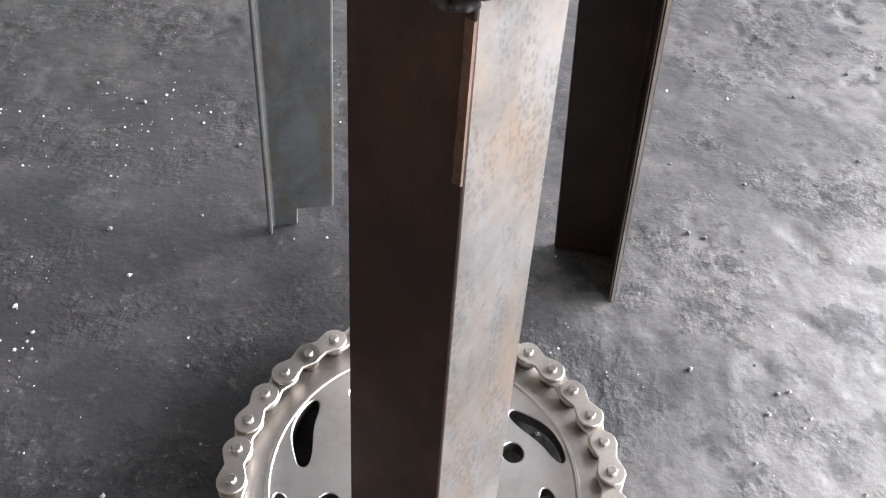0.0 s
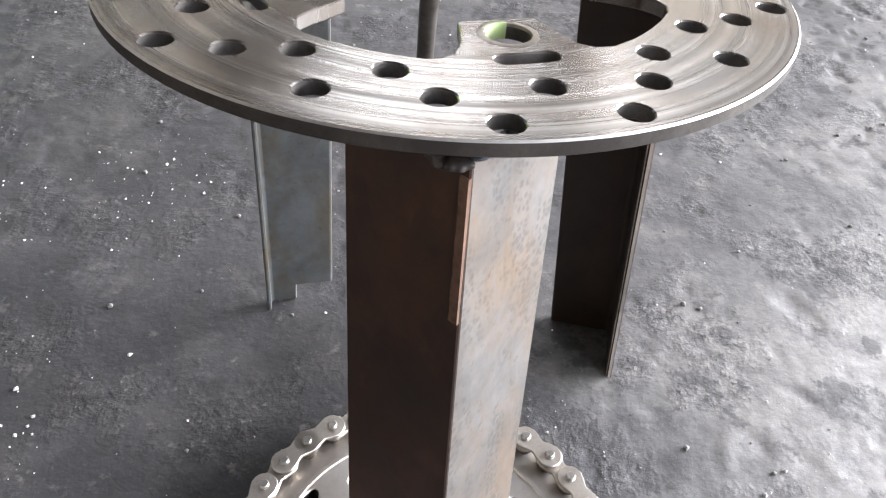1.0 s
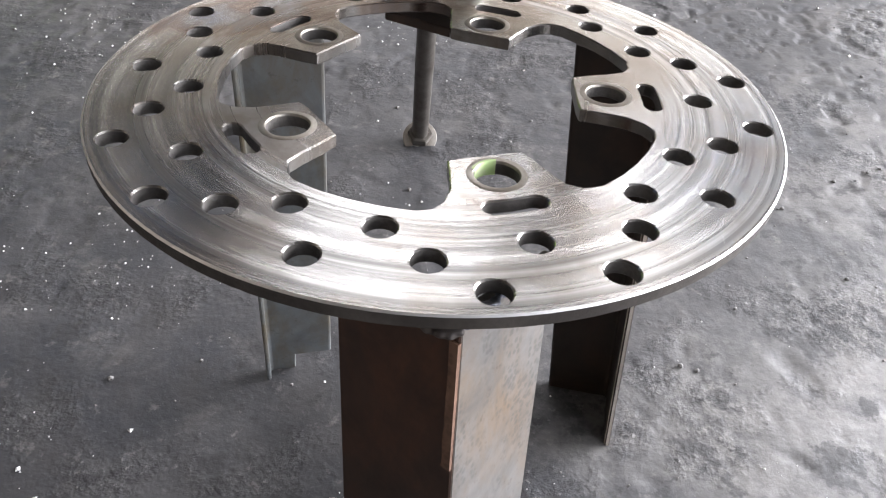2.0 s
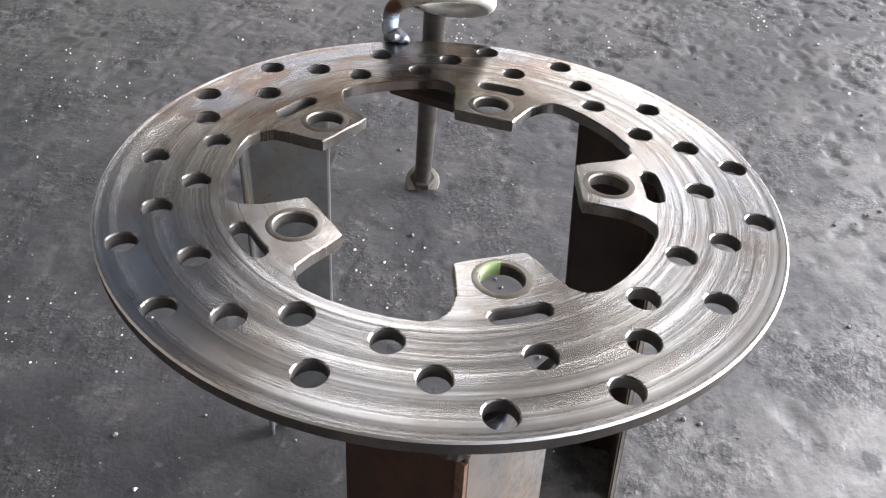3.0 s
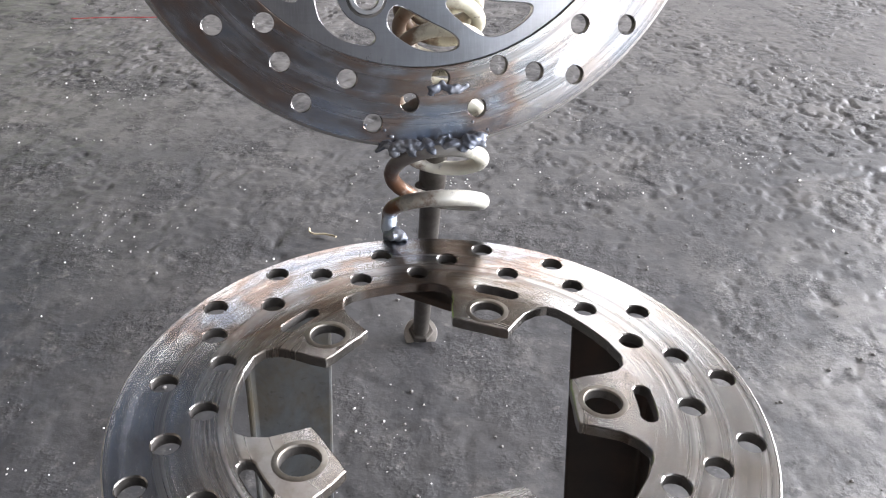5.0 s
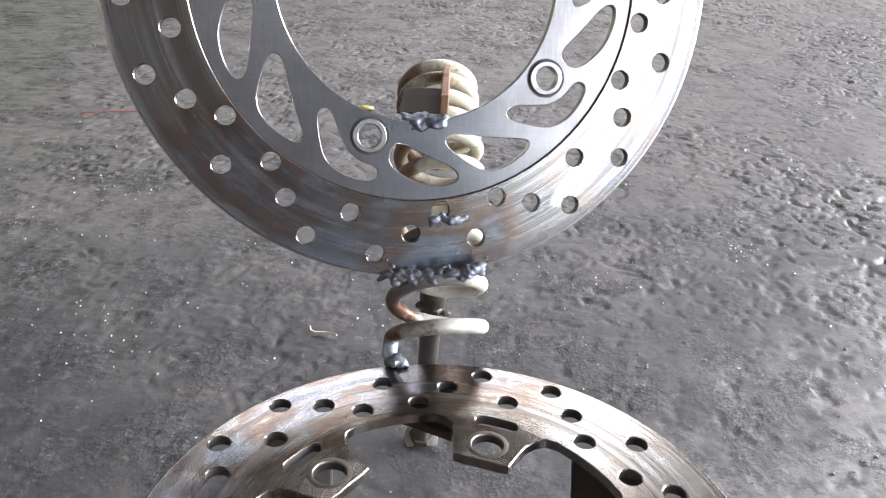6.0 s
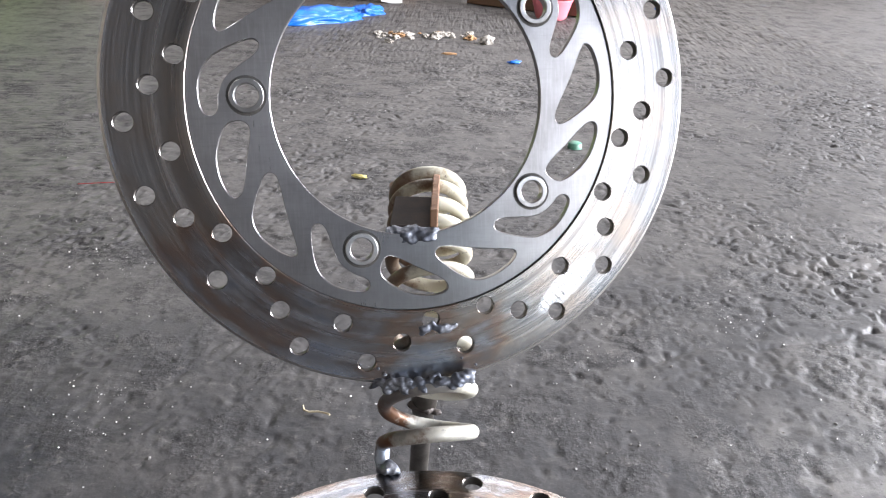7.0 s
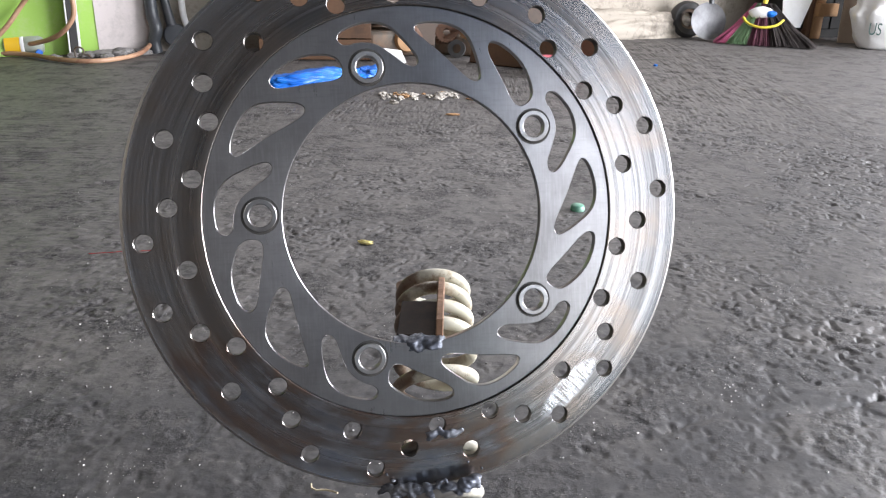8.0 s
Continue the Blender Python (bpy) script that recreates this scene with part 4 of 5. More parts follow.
TEAL = painted("green_plastic", (0.10, 0.27, 0.19), (0.42, 0.52, 0.44), 0.45, 60, 0.6)
RUBBER = painted("black_rubber", (0.030, 0.029, 0.029), (0.06, 0.056, 0.052), 0.65, 12, 0.7)
BLACK = painted("sooty_black_paint", (0.010, 0.0095, 0.009), (0.018, 0.017, 0.016), 0.9, 12, 0.6)
BROWNWOOD = painted("stained_wood", (0.11, 0.055, 0.027), (0.050, 0.026, 0.015), 0.6, 9, 0.8)
BACKING_BROWN = painted("dark_backing", (0.075, 0.052, 0.038), (0.045, 0.035, 0.03), 0.7, 7, 0.8)
RAWWOOD = painted("raw_wood", (0.40, 0.23, 0.11), (0.25, 0.13, 0.06), 0.7, 11, 0.7)
OILY = plain_steel("oily_cast_iron", (0.10, 0.085, 0.07), (0.22, 0.13, 0.075), 0.5, 0.5, 30)
GREYTIN = plain_steel("grey_tin", (0.20, 0.20, 0.205), (0.07, 0.07, 0.072), 0.55, 0.4, 26)

debris("peel", "small pale yellow peel on the floor", "litter", lump(0.009, (1.5, 0.65, 0.35), 0.4, 4), YELLOW, (-0.145, 1.044, 0.002), -25)
debris("bottle_cap", "small green and white cap on the floor", "litter", lathe([(0.013, 0.0), (0.014, 0.003), (0.013, 0.010), (0.011, 0.012)], 18), TEAL, (0.243, 1.250, -0.001))
debris("blue_scrap", "small blue plastic scrap on the floor", "litter", lump(0.016, (1.2, 0.6, 0.3), 0.4, 6), BLUE, (0.180, 2.007, 0.003), 20)
debris("blue_scrap", "small blue plastic scrap on the floor", "litter", lump(0.012, (0.8, 0.7, 0.4), 0.4, 8), BLUE, (0.858, 3.197, 0.003), 60)
debris("straw", "short curved dry straw on the floor", "litter", tube([(-0.014, 0.006, 0.003), (-0.012, 0.001, 0.002), (-0.007, -0.001, 0.002), (0.002, 0.0, 0.0025), (0.011, -0.003, 0.0035), (0.014, -0.0055, 0.0045)], 0.0009, 6), STRAW, (-0.114, 0.411, 0), -5)
debris("wood_chip", "thin orange wood chip on the floor", "litter", lump(0.014, (1.5, 0.35, 0.25), 0.3, 9), RAWWOOD, (-0.003, 2.091, 0.003), 5)
debris("plaster_chunk", "white chunk of plaster on the floor", "rubble", lump(0.020, (1, 0.8, 0.8), 0.5, 10), STONE, (0.114, 2.279, 0.010), 15)
debris("plaster_chunk", "small white chunk of plaster on the floor", "rubble", lump(0.012, (1, 0.8, 0.8), 0.45, 11), WHITE, (-0.56, 2.30, 0.006), 15)
THREAD = painted("red_thread", (0.32, 0.03, 0.03), (0.2, 0.03, 0.03), 0.7, 50, 0.5)
debris("red_thread", "thin red thread on the floor", "litter", tube([(-0.08, -0.012, 0.0015), (-0.03, -0.004, 0.002), (0.03, 0.003, 0.0015), (0.08, 0.008, 0.002)], 0.0007, 6), THREAD, (-0.50, 0.98, 0), 4)

rnd = random.Random(5)
for i in range(60):
    f = rnd.random()
    size = 0.004 + 0.012 * rnd.random() ** 2
    x, y = -0.24 + 0.30 * f + 0.02 * rnd.random(), 2.350 + 0.04 * f + 0.05 * rnd.gauss(0, 0.6)
    tagged(part("rubble", lump(size, (1.3, 0.9, 0.55), 0.6, 20 + i, 3, 1.6), STONE if i % 7 else RAWWOOD, None, m=pose(x, y, size * 0.25, 0, 0, rnd.random() * 360)),
           "broken lump of pale mortar on the floor", "rubble", "heap of rubble")


def filings():
    """Bright metal filings and grit scattered over the floor."""
    rnd = random.Random(11)
    verts, faces = [], []
    spots = [(rnd.uniform(-0.5, 0.5), rnd.uniform(-0.1, 0.9)) for _ in range(22)]
    for i in range(2600):
        if rnd.random() < 0.45:
            cx, cy = spots[rnd.randrange(22)]
            x, y = rnd.gauss(cx, 0.03), rnd.gauss(cy, 0.03)
        else:
            x, y = rnd.uniform(-0.75, 0.9), rnd.uniform(-0.2, 1.9)
        r = 0.00035 + 0.0011 * rnd.random() ** 4
        z = float(floor_height(np.array([x]), np.array([y]))[0]) + r * 0.4
        k = len(verts)
        a = rnd.random() * 6.28
        for j in range(4):
            verts.append((x + r * (0.7 + 0.6 * rnd.random()) * math.cos(a + 1.57 * j), y + r * (0.7 + 0.6 * rnd.random()) * math.sin(a + 1.57 * j), z + r * 0.5 * (rnd.random() - 0.5)))
        verts.append((x, y, z + r * 0.8))
        verts.append((x, y, z - r))
        faces += [(k + j, k + (j + 1) % 4, k + 4) for j in range(4)] + [(k + (j + 1) % 4, k + j, k + 5) for j in range(4)]
    me = bpy.data.meshes.new("metal_filings")
    me.from_pydata(verts, [], faces)
    return tagged(part("metal_filings", me, FILING, None), "bright metal filings and grit scattered on the floor", "filings", kind="stuff")


FILING = plain_steel("bright_filings", (0.72, 0.70, 0.68), (0.60, 0.57, 0.52), 0.35, 0.35, 200)
filings()


def pebbles():
    """Loose crumbs of concrete and dirt."""
    rnd = random.Random(17)
    verts, faces = [], []
    for i in range(1500):
        x, y = rnd.uniform(-0.6, 0.8), rnd.uniform(-0.15, 1.5)
        if x < 0.1 and rnd.random() < 0.5:
            x += 0.4
        r = 0.0005 + 0.0013 * rnd.random() ** 3
        z = float(floor_height(np.array([x]), np.array([y]))[0]) + r * 0.35
        k = len(verts)
        a = rnd.random() * 6.28
        for h, w in ((-0.5, 0.8), (0.35, 0.9)):
            for j in range(5):
                q = r * w * (0.75 + 0.5 * rnd.random())
                verts.append((x + q * math.cos(a + 1.257 * j), y + q * math.sin(a + 1.257 * j), z + h * r))
        verts.append((x, y, z + r * 0.75))
        faces += [(k + j, k + (j + 1) % 5, k + 5 + (j + 1) % 5, k + 5 + j) for j in range(5)] + [(k + 5 + j, k + 5 + (j + 1) % 5, k + 10) for j in range(5)]
    me = bpy.data.meshes.new("crumbs")
    me.from_pydata(verts, [], faces)
    return tagged(part("concrete_crumbs", me, CRUMB, None), "loose crumbs of concrete and dirt on the floor", "grit", kind="stuff")


CRUMB = painted("crumb_dirt", (0.20, 0.188, 0.178), (0.13, 0.122, 0.115), 0.85, 300, 0.8)
pebbles()

# ---- along the rear wall ----
def crumple(sx, sy, sz, seed):
    bm = bmesh.new()
    bmesh.ops.create_icosphere(bm, subdivisions=5, radius=1.0)
    for v in bm.verts:
        p = v.co.copy()
        k = 1 + 0.30 * noise.fractal(p * 1.6 + Vector((seed, 0, 0)), 1, 2, 3) + 0.16 * noise.turbulence(p * 3.5 + Vector((0, seed, 0)), 3, True)
        v.co = Vector((p.x * sx, p.y * sy, max(p.z, -0.3) * sz)) * k
    return bm


def smooth_line(points, n=8):
    p = [Vector(q) for q in points]
    out = []
    for i in range(len(p) - 1):
        a, b, c, d = p[max(i - 1, 0)], p[i], p[i + 1], p[min(i + 2, len(p) - 1)]
        for k in range(n):
            u = k / n
            out.append(0.5 * (2 * b + (c - a) * u + (2 * a - 5 * b + 4 * c - d) * u * u + (3 * b - a - 3 * c + d) * u ** 3))
    return out + [p[-1]]


HOSE = painted("faded_rubber_hose", (0.42, 0.25, 0.155), (0.22, 0.10, 0.06), 0.5, 6, 0.9)
tagged(part("rubber_hose", tube(smooth_line([(-1.30, 3.24, 0.05), (-1.309, 3.097, 0.014), (-1.351, 2.914, 0.012), (-1.436, 2.854, 0.012), (-1.565, 2.892, 0.012), (-1.726, 2.989, 0.012), (-1.90, 3.00, 0.012), (-1.99, 2.93, 0.014),
       (-1.88, 2.94, 0.035), (-1.785, 2.967, 0.116), (-1.706, 3.005, 0.222), (-1.585, 2.935, 0.304), (-1.515, 2.965, 0.266), (-1.503, 2.965, 0.175), (-1.570, 2.965, 0.098), (-1.72, 3.03, 0.050), (-1.90, 3.04, 0.034), (-2.05, 3.0, 0.03)]), 0.0095, 10), HOSE, None, smooth=60),
       "faded orange rubber hose coiled against the wall", "hose")

jar = thing("plastic_jar", pose(-1.757, 3.06, 0.042, 0, 90, 20), "plastic jar with yellow label lying on its side", "jar")
LABEL = painted("yellow_label", (0.72, 0.44, 0.02), (0.66, 0.42, 0.05), 0.5, 30, 0.5)
CLOUDY = painted("cloudy_plastic", (0.33, 0.36, 0.31), (0.26, 0.28, 0.23), 0.3, 30, 0.5)
part("body", lathe([(0.036, -0.022), (0.0405, -0.016), (0.0405, 0.045), (0.034, 0.060), (0.02, 0.064)], 24), CLOUDY, jar, smooth=40)
part("label", lathe([(0.0412, -0.080), (0.0412, -0.024)], 24, False), LABEL, jar, "yellow label", smooth=40)
part("band", lathe([(0.041, -0.0235), (0.0417, -0.022), (0.0417, -0.010), (0.041, -0.009)], 24, False), WHITE, jar, "white band", smooth=40)
part("base", lathe([(0.02, -0.084), (0.0405, -0.082), (0.0405, -0.022)], 24), CLOUDY, jar, smooth=40)
tagged(part("cap", lathe([(0.013, 0.0), (0.014, 0.002), (0.014, 0.014), (0.012, 0.018)], 16), BLUE, None, m=pose(-1.70, 3.03, 0.013, 80, 0, 30), smooth=40), "blue plastic bottle cap by the wall", "cap")

post = thing("door_post", ROOM @ pose(-0.125, -0.045, 0, 0, 1.5, 0), "dark steel post with a white edge against the wall", "post")
part("core", box(0.030, 0.05, 2.2, 0.003), RUBBER, post)
part("edge_strip", box(0.006, 0.052, 2.2, 0.001), WHITE, post, "white edge", Matrix.Translation((-0.0185, 0, 0)))
part("edge_strip", box(0.010, 0.052, 2.2, 0.001), WHITE, post, "white edge", Matrix.Translation((0.0205, 0, 0)))

for i, (x, y, r) in enumerate(((-1.50, 3.05, 0.030), (-1.45, 3.07, 0.036), (-1.39, 3.10, 0.042), (-1.42, 3.03, 0.020), (-1.62, 2.99, 0.018), (-1.33, 3.16, 0.03), (-1.56, 3.03, 0.022))):
    tagged(part("dirt_clod", crumple(r * 1.3, r * 0.8, r * 0.55, 50 + i), CRUMB, None, m=pose(x, y, r * 0.2, 0, 0, 25), smooth=0), "swept clod of dirt against the wall", "dirt", "dirt along the wall")
tagged(part("wire_clip", tube(smooth_line([(-0.02, 0, 0.0), (-0.022, 0, 0.03), (-0.005, 0, 0.04), (0.012, 0, 0.03), (0.012, 0, 0.012), (0.03, 0, 0.008), (0.04, 0, -0.004)]), 0.004, 8), OILY, None, m=pose(-1.51, 2.99, 0.006, 0, 0, 10), smooth=60), "bent dark wire clip on the floor", "wire")

DARKPAINT = painted("dark_grey_paint", (0.042, 0.046, 0.052), (0.10, 0.10, 0.10), 0.4, 14, 0.5)
tagged(part("bent_pipe", tube(smooth_line([(-1.285, 3.215, 0.0), (-1.290, 3.212, 0.05), (-1.275, 3.210, 0.10), (-1.290, 3.22, 0.16), (-1.295, 3.225, 0.30), (-1.30, 3.23, 0.60)]), 0.026, 14), DARKPAINT, None, smooth=60), "dark grey bent exhaust pipe leaning on the wall", "pipe")
ladle = thing("lever_arm", pose(-1.205, 3.24, 0.072, 80, 0, 20), "dark grey lever with a round end leaning on the wall", "machine part")
part("round_end", lathe([(0.0, -0.012), (0.044, -0.012), (0.050, -0.006), (0.050, 0.006), (0.044, 0.012), (0.02, 0.014), (0.0, 0.014)], 28, False), DARKPAINT, ladle, smooth=40)
part("shank", tube([(-0.012, 0.04, 0), (-0.03, 0.14, 0), (-0.035, 0.30, 0)], [0.022, 0.018, 0.016], 12), DARKPAINT, ladle, smooth=50)
tagged(part("striped_cable", tube(smooth_line([(-1.14, 3.27, 0.0), (-1.15, 3.26, 0.08), (-1.17, 3.26, 0.16), (-1.175, 3.27, 0.30), (-1.17, 3.28, 0.5)]), 0.014, 10), WHITE, None, smooth=60), "thick white cable hanging against the wall", "cable")

# ---- junk behind the backrest ----
tagged(part("plastic_sheet", crumple(0.20, 0.060, 0.036, 3), BLUE, None, m=pose(-0.50, 2.555, 0.010, 0, 0, 34), smooth=0), "crumpled bright blue plastic sheet on the floor", "plastic sheet")
tagged(part("plastic_sheet", crumple(0.075, 0.045, 0.024, 5), BLUE, None, m=pose(-0.315, 2.785, 0.006, 0, 0, 50), smooth=0), "small crumpled blue plastic sheet on the floor", "plastic sheet")

crate = thing("wooden_crate", pose(-0.60, 3.26, 0, 0, 0, 8), "brown stained wooden crate with a white label strip", "crate")
for i in range(4):
    part("board", box(0.46, 0.018, 0.082, 0.002), BROWNWOOD, crate, m=Matrix.Translation((0, -0.15, 0.004 + 0.087 * i)))
    part("board", box(0.46, 0.018, 0.082, 0.002), BROWNWOOD, crate, m=Matrix.Translation((0, 0.15, 0.004 + 0.087 * i)))
for x in (-0.215, 0.215):
    part("side", box(0.018, 0.28, 0.35, 0.002), BROWNWOOD, crate, m=Matrix.Translation((x, 0, 0)))
part("label_strip", box(0.10, 0.002, 0.022, 0.0005), STRAW, crate, "pale label strip", Matrix.Translation((0.02, -0.161, 0.112)))

# board added to keep the backdrop of the junk dark
tagged(part("dark_backing_board", box(1.5, 0.012, 0.75, 0.002), BACKING_BROWN, None, m=ROOM @ pose(1.55, -0.10, 0, 6, 0, 0)), "dark backing board added behind the junk", "plywood")
tagged(part("paper_sheet", prism([(-0.045, -0.05), (0.05, -0.045), (0.04, 0.05), (-0.05, 0.04)], 0, 0.006, 0.001), WHITE, None, m=pose(-0.255, 3.13, 0.02, 28, 12, 20)), "white card propped against the junk", "card")


def finned_cylinder(n, r, pitch):
    prof = []
    for i in range(n):
        z = i * pitch
        prof += [(r * 0.72, z), (r, z + pitch * 0.15), (r, z + pitch * 0.35), (r * 0.72, z + pitch * 0.5)]
    return lathe(prof, 24)


engine = thing("engine_block", pose(-0.30, 3.36, 0, 0, 0, 25), "oily brown engine block on the floor", "engine")
part("crankcase", box(0.24, 0.20, 0.11, 0.02, 3), OILY, engine, smooth=40)
part("cylinder_barrel", finned_cylinder(8, 0.075, 0.016), OILY, engine, "finned barrel", pose(-0.03, 0, 0.10, -15, 10, 0), 40)
part("cover", lathe([(0.0, 0.02), (0.05, 0.018), (0.058, 0.0)], 24, False), RAWWOOD, engine, "rust-orange round cover", pose(0.05, -0.105, 0.075, 90, 0, 0), 40)
part("exhaust_stub", tube(smooth_line([(0.02, -0.06, 0.12), (0.06, -0.12, 0.13), (0.10, -0.13, 0.08)]), 0.017, 12), CUT_RUST, engine, "rusty stub", smooth=50)
gearbox = thing("gearbox_part", pose(0.02, 3.42, 0, 0, 0, -15), "rust-brown gearbox parts heaped on the floor", "machine parts")
part("housing", box(0.20, 0.14, 0.09, 0.018, 3), OILY, gearbox, smooth=40)
part("gear", plate("gear", [[polar(0.052 if k % 2 else 0.044, 7.5 * k) for k in range(48)], arc(0, 0, 0.016, n=20)], -0.008, 0.008), CUT_RUST, gearbox, "rusty gear", pose(-0.04, -0.08, 0.10, 65, 0, 10))
part("gear", plate("gear_small", [[polar(0.034 if k % 2 else 0.028, 10 * k) for k in range(36)], arc(0, 0, 0.010, n=20)], -0.007, 0.007), RAWWOOD, gearbox, "rust-orange gear", pose(0.05, -0.085, 0.11, 75, 0, -20))
part("shaft", tube([(-0.08, -0.09, 0.055), (0.09, -0.10, 0.15)], 0.010, 12), CUT_RUST, gearbox, smooth=50)
part("bearing", lathe([(0.020, -0.012), (0.038, -0.012), (0.038, 0.012), (0.020, 0.012)], 24, False), RUBBER, gearbox, "black bearing", pose(0.02, -0.12, 0.038, 78, 0, 5), 30)

plank = thing("wooden_plank", pose(0.30, 3.02, 0.0, 0, 0, -32), "dark reddish-brown plank stood on its edge", "plank")
part("board", box(0.55, 0.024, 0.15, 0.003), BROWNWOOD, plank, m=pose(0, 0, 0, -14, 0, 0))
part("label_strip", box(0.045, 0.002, 0.022, 0.0005), WHITE, plank, "pale paper label", pose(-0.13, 0.010, 0.10, -14, 0, 0))
PINK = painted("pink_plastic", (0.62, 0.16, 0.20), (0.55, 0.2, 0.22), 0.45, 30, 0.5)
basin = thing("plastic_basin", pose(0.375, 2.84, 0), "small pink plastic basin on the floor before a plank", "basin")
part("bowl", lathe([(0.0, 0.002), (0.051, 0.0), (0.055, 0.004), (0.073, 0.069), (0.077, 0.071), (0.076, 0.068), (0.058, 0.007), (0.0, 0.006)], 32, False), PINK, basin, smooth=40)
part("rim", lathe([(0.073, 0.068), (0.079, 0.068), (0.079, 0.073), (0.073, 0.073)], 32, False), PINK, basin, smooth=40)

# ---- right-hand end of the rear wall ----
rough_patch = part("plaster_footing", crumple(0.55, 0.10, 0.11, 9), PLASTER, None, m=ROOM @ pose(2.75, -0.06, 0.03), smooth=0)
tagged(rough_patch, "crumbling plaster footing of the rear wall", "wall", kind="structure")
pan = thing("frying_pan", pose(1.375, 4.235, 0.098, 76, 0, 8), "grey tin pan leaning against the wall", "pan")
part("dish", lathe([(0.0, 0.0), (0.075, 0.0), (0.096, 0.014), (0.099, 0.018), (0.095, 0.017), (0.074, 0.004), (0.0, 0.004)], 36, False), GREYTIN, pan, smooth=40)
part("handle", tube([(0.015, 0.09, 0.012), (0.025, 0.18, 0.014), (0.03, 0.34, 0.016)], [0.016, 0.013, 0.012], 12), DARKPAINT, pan, smooth=50)
tyre = thing("scooter_tyre", pose(1.30, 4.36, 0.095, 78, 0, 12), "small black rubber tyre leaning on the wall", "tyre")
part("tread", lathe([(0.055, -0.03), (0.085, -0.034), (0.098, -0.022), (0.102, 0.0), (0.098, 0.022), (0.085, 0.034), (0.055, 0.03)], 36, False), RUBBER, tyre, smooth=50)
part("rim", lathe([(0.040, -0.02), (0.058, -0.024), (0.058, 0.024), (0.040, 0.02)], 36, False), OILY, tyre, smooth=40)

broom = thing("soft_broom", pose(1.63, 4.04, 0.0, 0, 0, -22), "soft fibre broom with pink, green and maroon bristles", "broom")
MAROON = painted("maroon_fibre", (0.085, 0.018, 0.036), (0.045, 0.014, 0.02), 0.8, 120, 0.7)
MAGENTA = painted("pink_fibre", (0.36, 0.075, 0.16), (0.22, 0.04, 0.09), 0.8, 120, 0.7)
LEAF = painted("green_fibre", (0.11, 0.20, 0.095), (0.17, 0.21, 0.13), 0.8, 120, 0.7)
DARKFIBRE = painted("dark_fibre", (0.016, 0.011, 0.010), (0.032, 0.019, 0.015), 0.85, 120, 0.7)
BANDY = painted("yellow_band", (0.62, 0.52, 0.04), (0.55, 0.40, 0.05), 0.6, 60, 0.6)


def bristle_fan(a0, a1, mat, label, seed, n=46):
    """A wedge of fibres that spreads from the neck down to the floor."""
    rnd = random.Random(seed)
    bm = bmesh.new()
    for i in range(n):
        f = a0 + (a1 - a0) * (i + rnd.random()) / n
        foot = Vector((f * 0.255, 0.02 * rnd.gauss(0, 1) - 0.03 * (1 - f * f), 0.002 + 0.012 * rnd.random() ** 2))
        neck = Vector((f * 0.050 - 0.030, 0.085 + 0.008 * rnd.gauss(0, 1), 0.205))
        mid = foot.lerp(neck, 0.5) + Vector((f * 0.012 * (1 - abs(f)), 0, -0.018 * abs(f)))
        side = Vector((0.0022, 0.002 * rnd.gauss(0, 1), 0))
        rows = []
        for p, w in ((foot, 0.55), (mid, 1.0), (neck, 0.5)):
            d = Vector((0, 0.003, 0.001))
            rows.append([bm.verts.new(q) for q in (p - side * w, p + d, p + side * w, p - d)])
        for r0, r1 in zip(rows, rows[1:]):
            for k in range(4):
                bm.faces.new((r0[k], r0[(k + 1) % 4], r1[(k + 1) % 4], r1[k]))
        bm.faces.new(rows[0][::-1])
    bmesh.ops.recalc_face_normals(bm, faces=bm.faces)
    return part("bristle_fan", bm, mat, broom, label)


for a0, a1, mat, label, seed in ((-1.0, -0.74, MAGENTA, "pink fibres", 1), (-0.74, -0.32, LEAF, "green fibres", 2), (-0.32, 0.12, MAROON, "maroon fibres", 3), (0.12, 1.0, DARKFIBRE, "dark brown fibres", 4)):
    bristle_fan(a0, a1, mat, label, seed, 260 if a1 < 0.5 else 520)
part("binding", tube(smooth_line([(-0.125, 0.02, 0.135), (-0.095, -0.002, 0.108), (-0.030, -0.022, 0.092), (0.040, -0.008, 0.104), (0.075, 0.02, 0.132)]), 0.0065, 8), BANDY, broom, "yellow stitched binding", smooth=60)
part("neck_wrap", lump(0.055, (1.15, 0.5, 0.62), 0.1, 2), WHITE, broom, "white woven neck", pose(-0.040, 0.05, 0.158), 0)
part("neck_patch", lump(0.028, (1.0, 0.5, 0.6), 0.2, 3), BLUE, broom, "blue woven patch", pose(0.008, 0.035, 0.158), 0)
part("handle", tube([(-0.030, 0.08, 0.17), (-0.025, 0.20, 0.60), (-0.020, 0.34, 1.05)], 0.013, 12), BANDY, broom, "yellow cane handle", smooth=50)
pan2 = thing("dustpan", pose(1.90, 4.28, 0.0, 0, 0, -10), "white plastic dustpan stood against the wall", "dustpan")
part("blade", prism([(-0.085, 0), (0.01, 0), (0.10, 0.30), (-0.11, 0.30)], -0.004, 0.004, 0.001), WHITE, pan2, m=pose(-0.01, -0.02, 0.075, 78, 0, 0))
part("back_edge", box(0.19, 0.05, 0.012, 0.003), WHITE, pan2, m=pose(-0.01, 0.045, 0.365))
part("foot", box(0.016, 0.02, 0.08, 0.003), DARKPAINT, pan2, m=pose(-0.045, -0.02, 0))

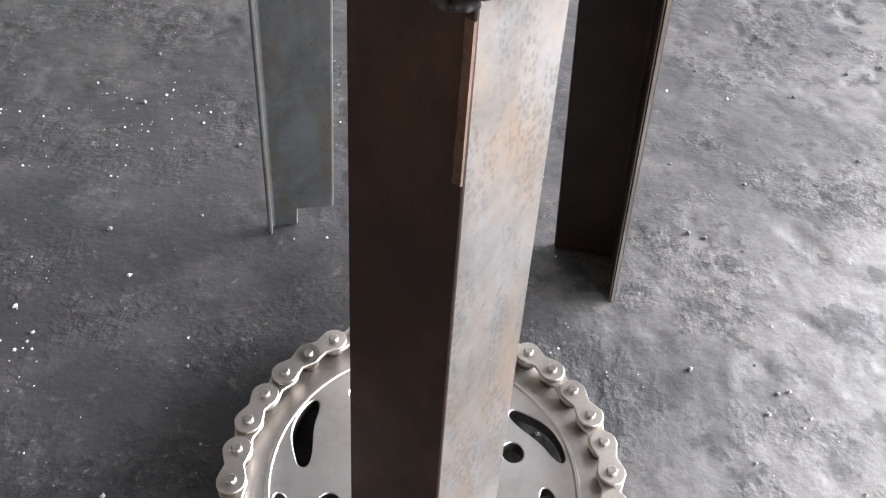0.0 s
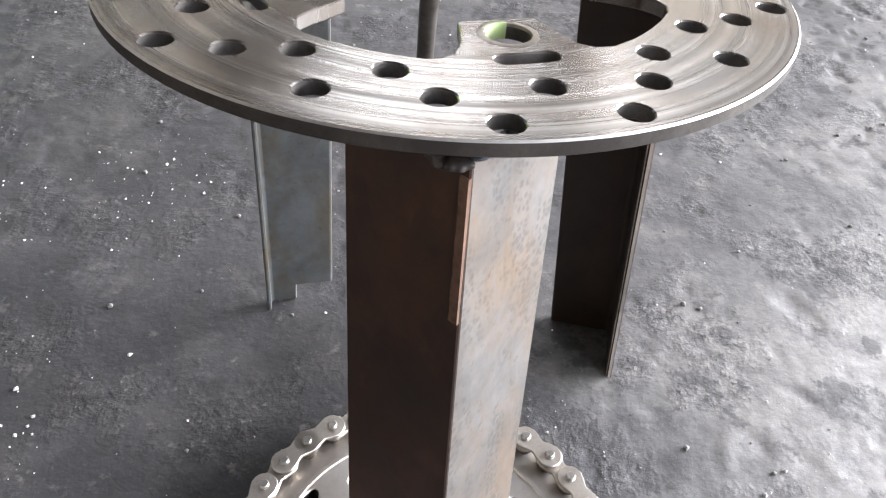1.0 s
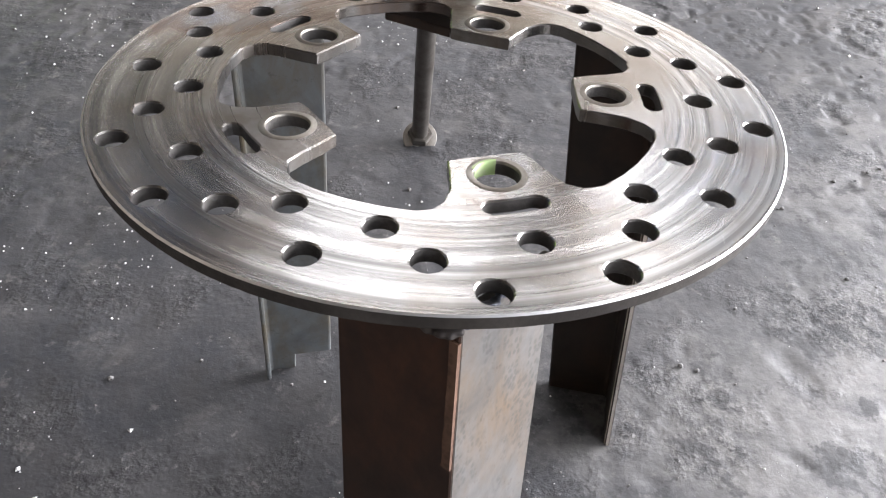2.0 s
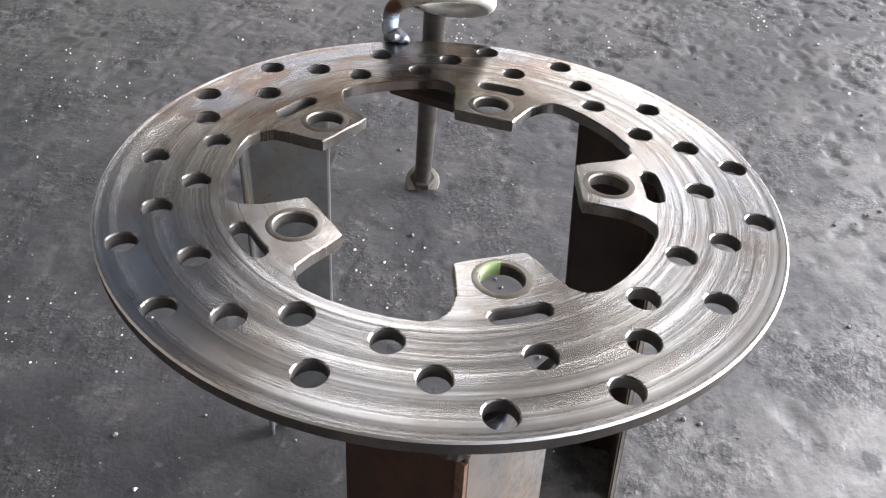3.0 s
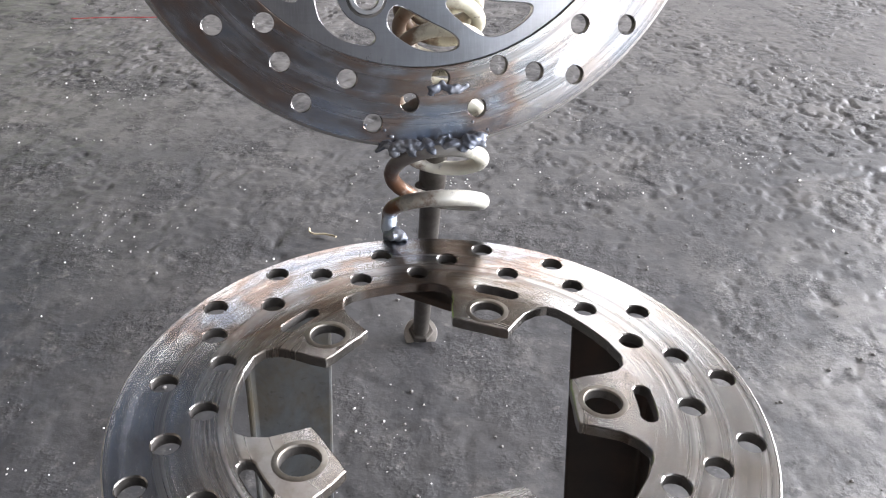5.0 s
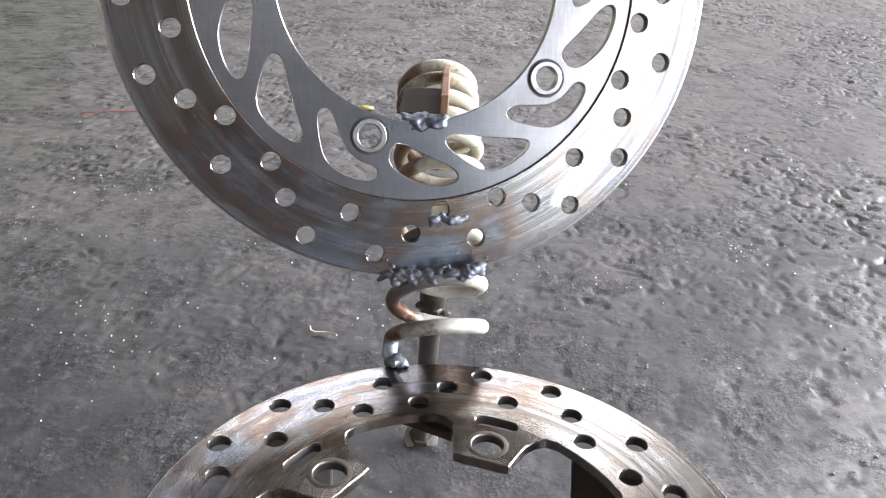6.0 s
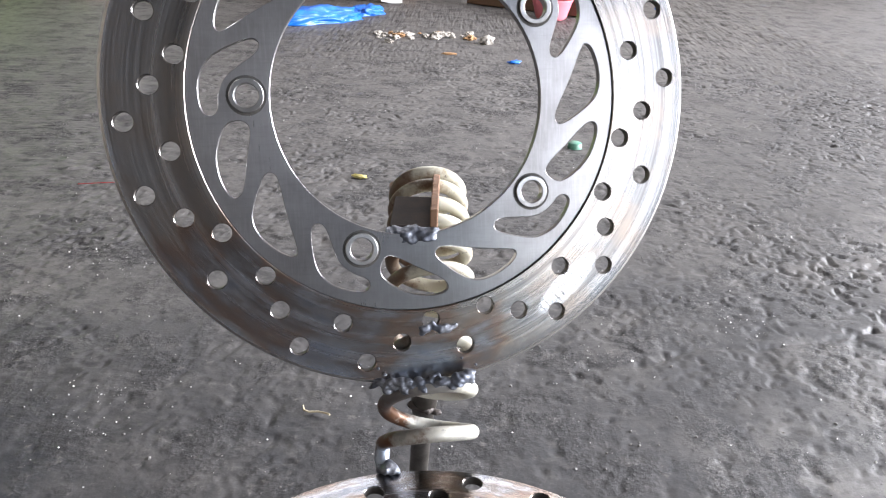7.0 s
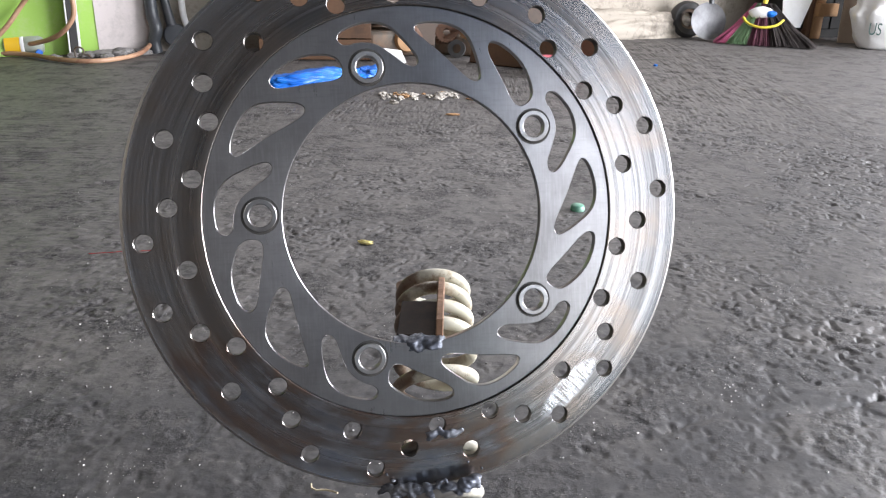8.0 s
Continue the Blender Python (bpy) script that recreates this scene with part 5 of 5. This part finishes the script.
frame_post = thing("timber_post", pose(2.065, 4.46, 0, 0, 0, 12), "raw orange-brown timber post standing by the wall", "post")
part("upright", box(0.055, 0.05, 1.3, 0.003), RAWWOOD, frame_post)
part("upright", box(0.030, 0.05, 1.3, 0.003), BROWNWOOD, frame_post, "darker strip", Matrix.Translation((-0.046, 0.012, 0)))
part("cross_rail", box(0.12, 0.03, 0.07, 0.003), RAWWOOD, frame_post, m=Matrix.Translation((0.03, -0.042, 0.125)))
locker = thing("black_cabinet", pose(2.14, 4.62, 0, 0, 0, 14), "black steel cabinet behind the timber post", "cabinet")
part("body", box(0.62, 0.20, 1.1, 0.004), BLACK, locker)
part("door", box(0.28, 0.012, 1.0, 0.003), BLACK, locker, m=Matrix.Translation((-0.14, -0.107, 0.05)))
part("door", box(0.28, 0.012, 1.0, 0.003), BLACK, locker, m=Matrix.Translation((0.15, -0.107, 0.05)))

SACKCLOTH = painted("white_woven_sack", (0.66, 0.65, 0.63), (0.48, 0.46, 0.43), 0.7, 10, 0.6)
sack = thing("woven_sack", pose(2.265, 4.03, 0, 0, 0, -22), "white woven sack with dark lettering standing on the floor", "sack")


def sack_shape():
    bm = bmesh.new()
    bmesh.ops.create_icosphere(bm, subdivisions=5, radius=1.0)
    for v in bm.verts:
        p = v.co.copy()
        k = 1 + 0.10 * noise.fractal(p * 2.2, 1, 2, 3) + 0.05 * noise.turbulence(p * 5, 2, True)
        flare = 1.18 if p.z < -0.3 else 1.0
        q = Vector((math.copysign(abs(p.x) ** 0.7, p.x) * 0.17 * flare, math.copysign(abs(p.y) ** 0.7, p.y) * 0.11 * flare, p.z * 0.33 + 0.28)) * k
        q.z = max(q.z, 0.001)
        v.co = q
    return bm


part("bag", sack_shape(), SACKCLOTH, sack, smooth=0)
INK = painted("dark_green_ink", (0.05, 0.10, 0.09), (0.08, 0.14, 0.12), 0.7, 80, 0.6)
words = bpy.data.curves.new("lettering", "FONT")
words.body, words.size, words.extrude, words.align_x = "US", 0.085, 0.0015, "LEFT"
letters = bpy.data.objects.new("lettering", words)
letter_mesh = bpy.data.meshes.new_from_object(letters)
bpy.data.objects.remove(letters)
part("lettering", letter_mesh, INK, sack, "dark green printed letters", pose(-0.112, -0.136, 0.078, 86, 0, -6) @ Matrix.Diagonal((0.62, 1, 1, 1)))
CARD = painted("brown_cardboard", (0.34, 0.27, 0.21), (0.24, 0.18, 0.14), 0.8, 12, 0.6)
tagged(part("cardboard_sheet", box(0.20, 0.012, 0.55, 0.002), CARD, None, m=pose(2.21, 4.24, 0, -4, 0, -10)), "grey-brown cardboard sheet leaning behind the sack", "cardboard")
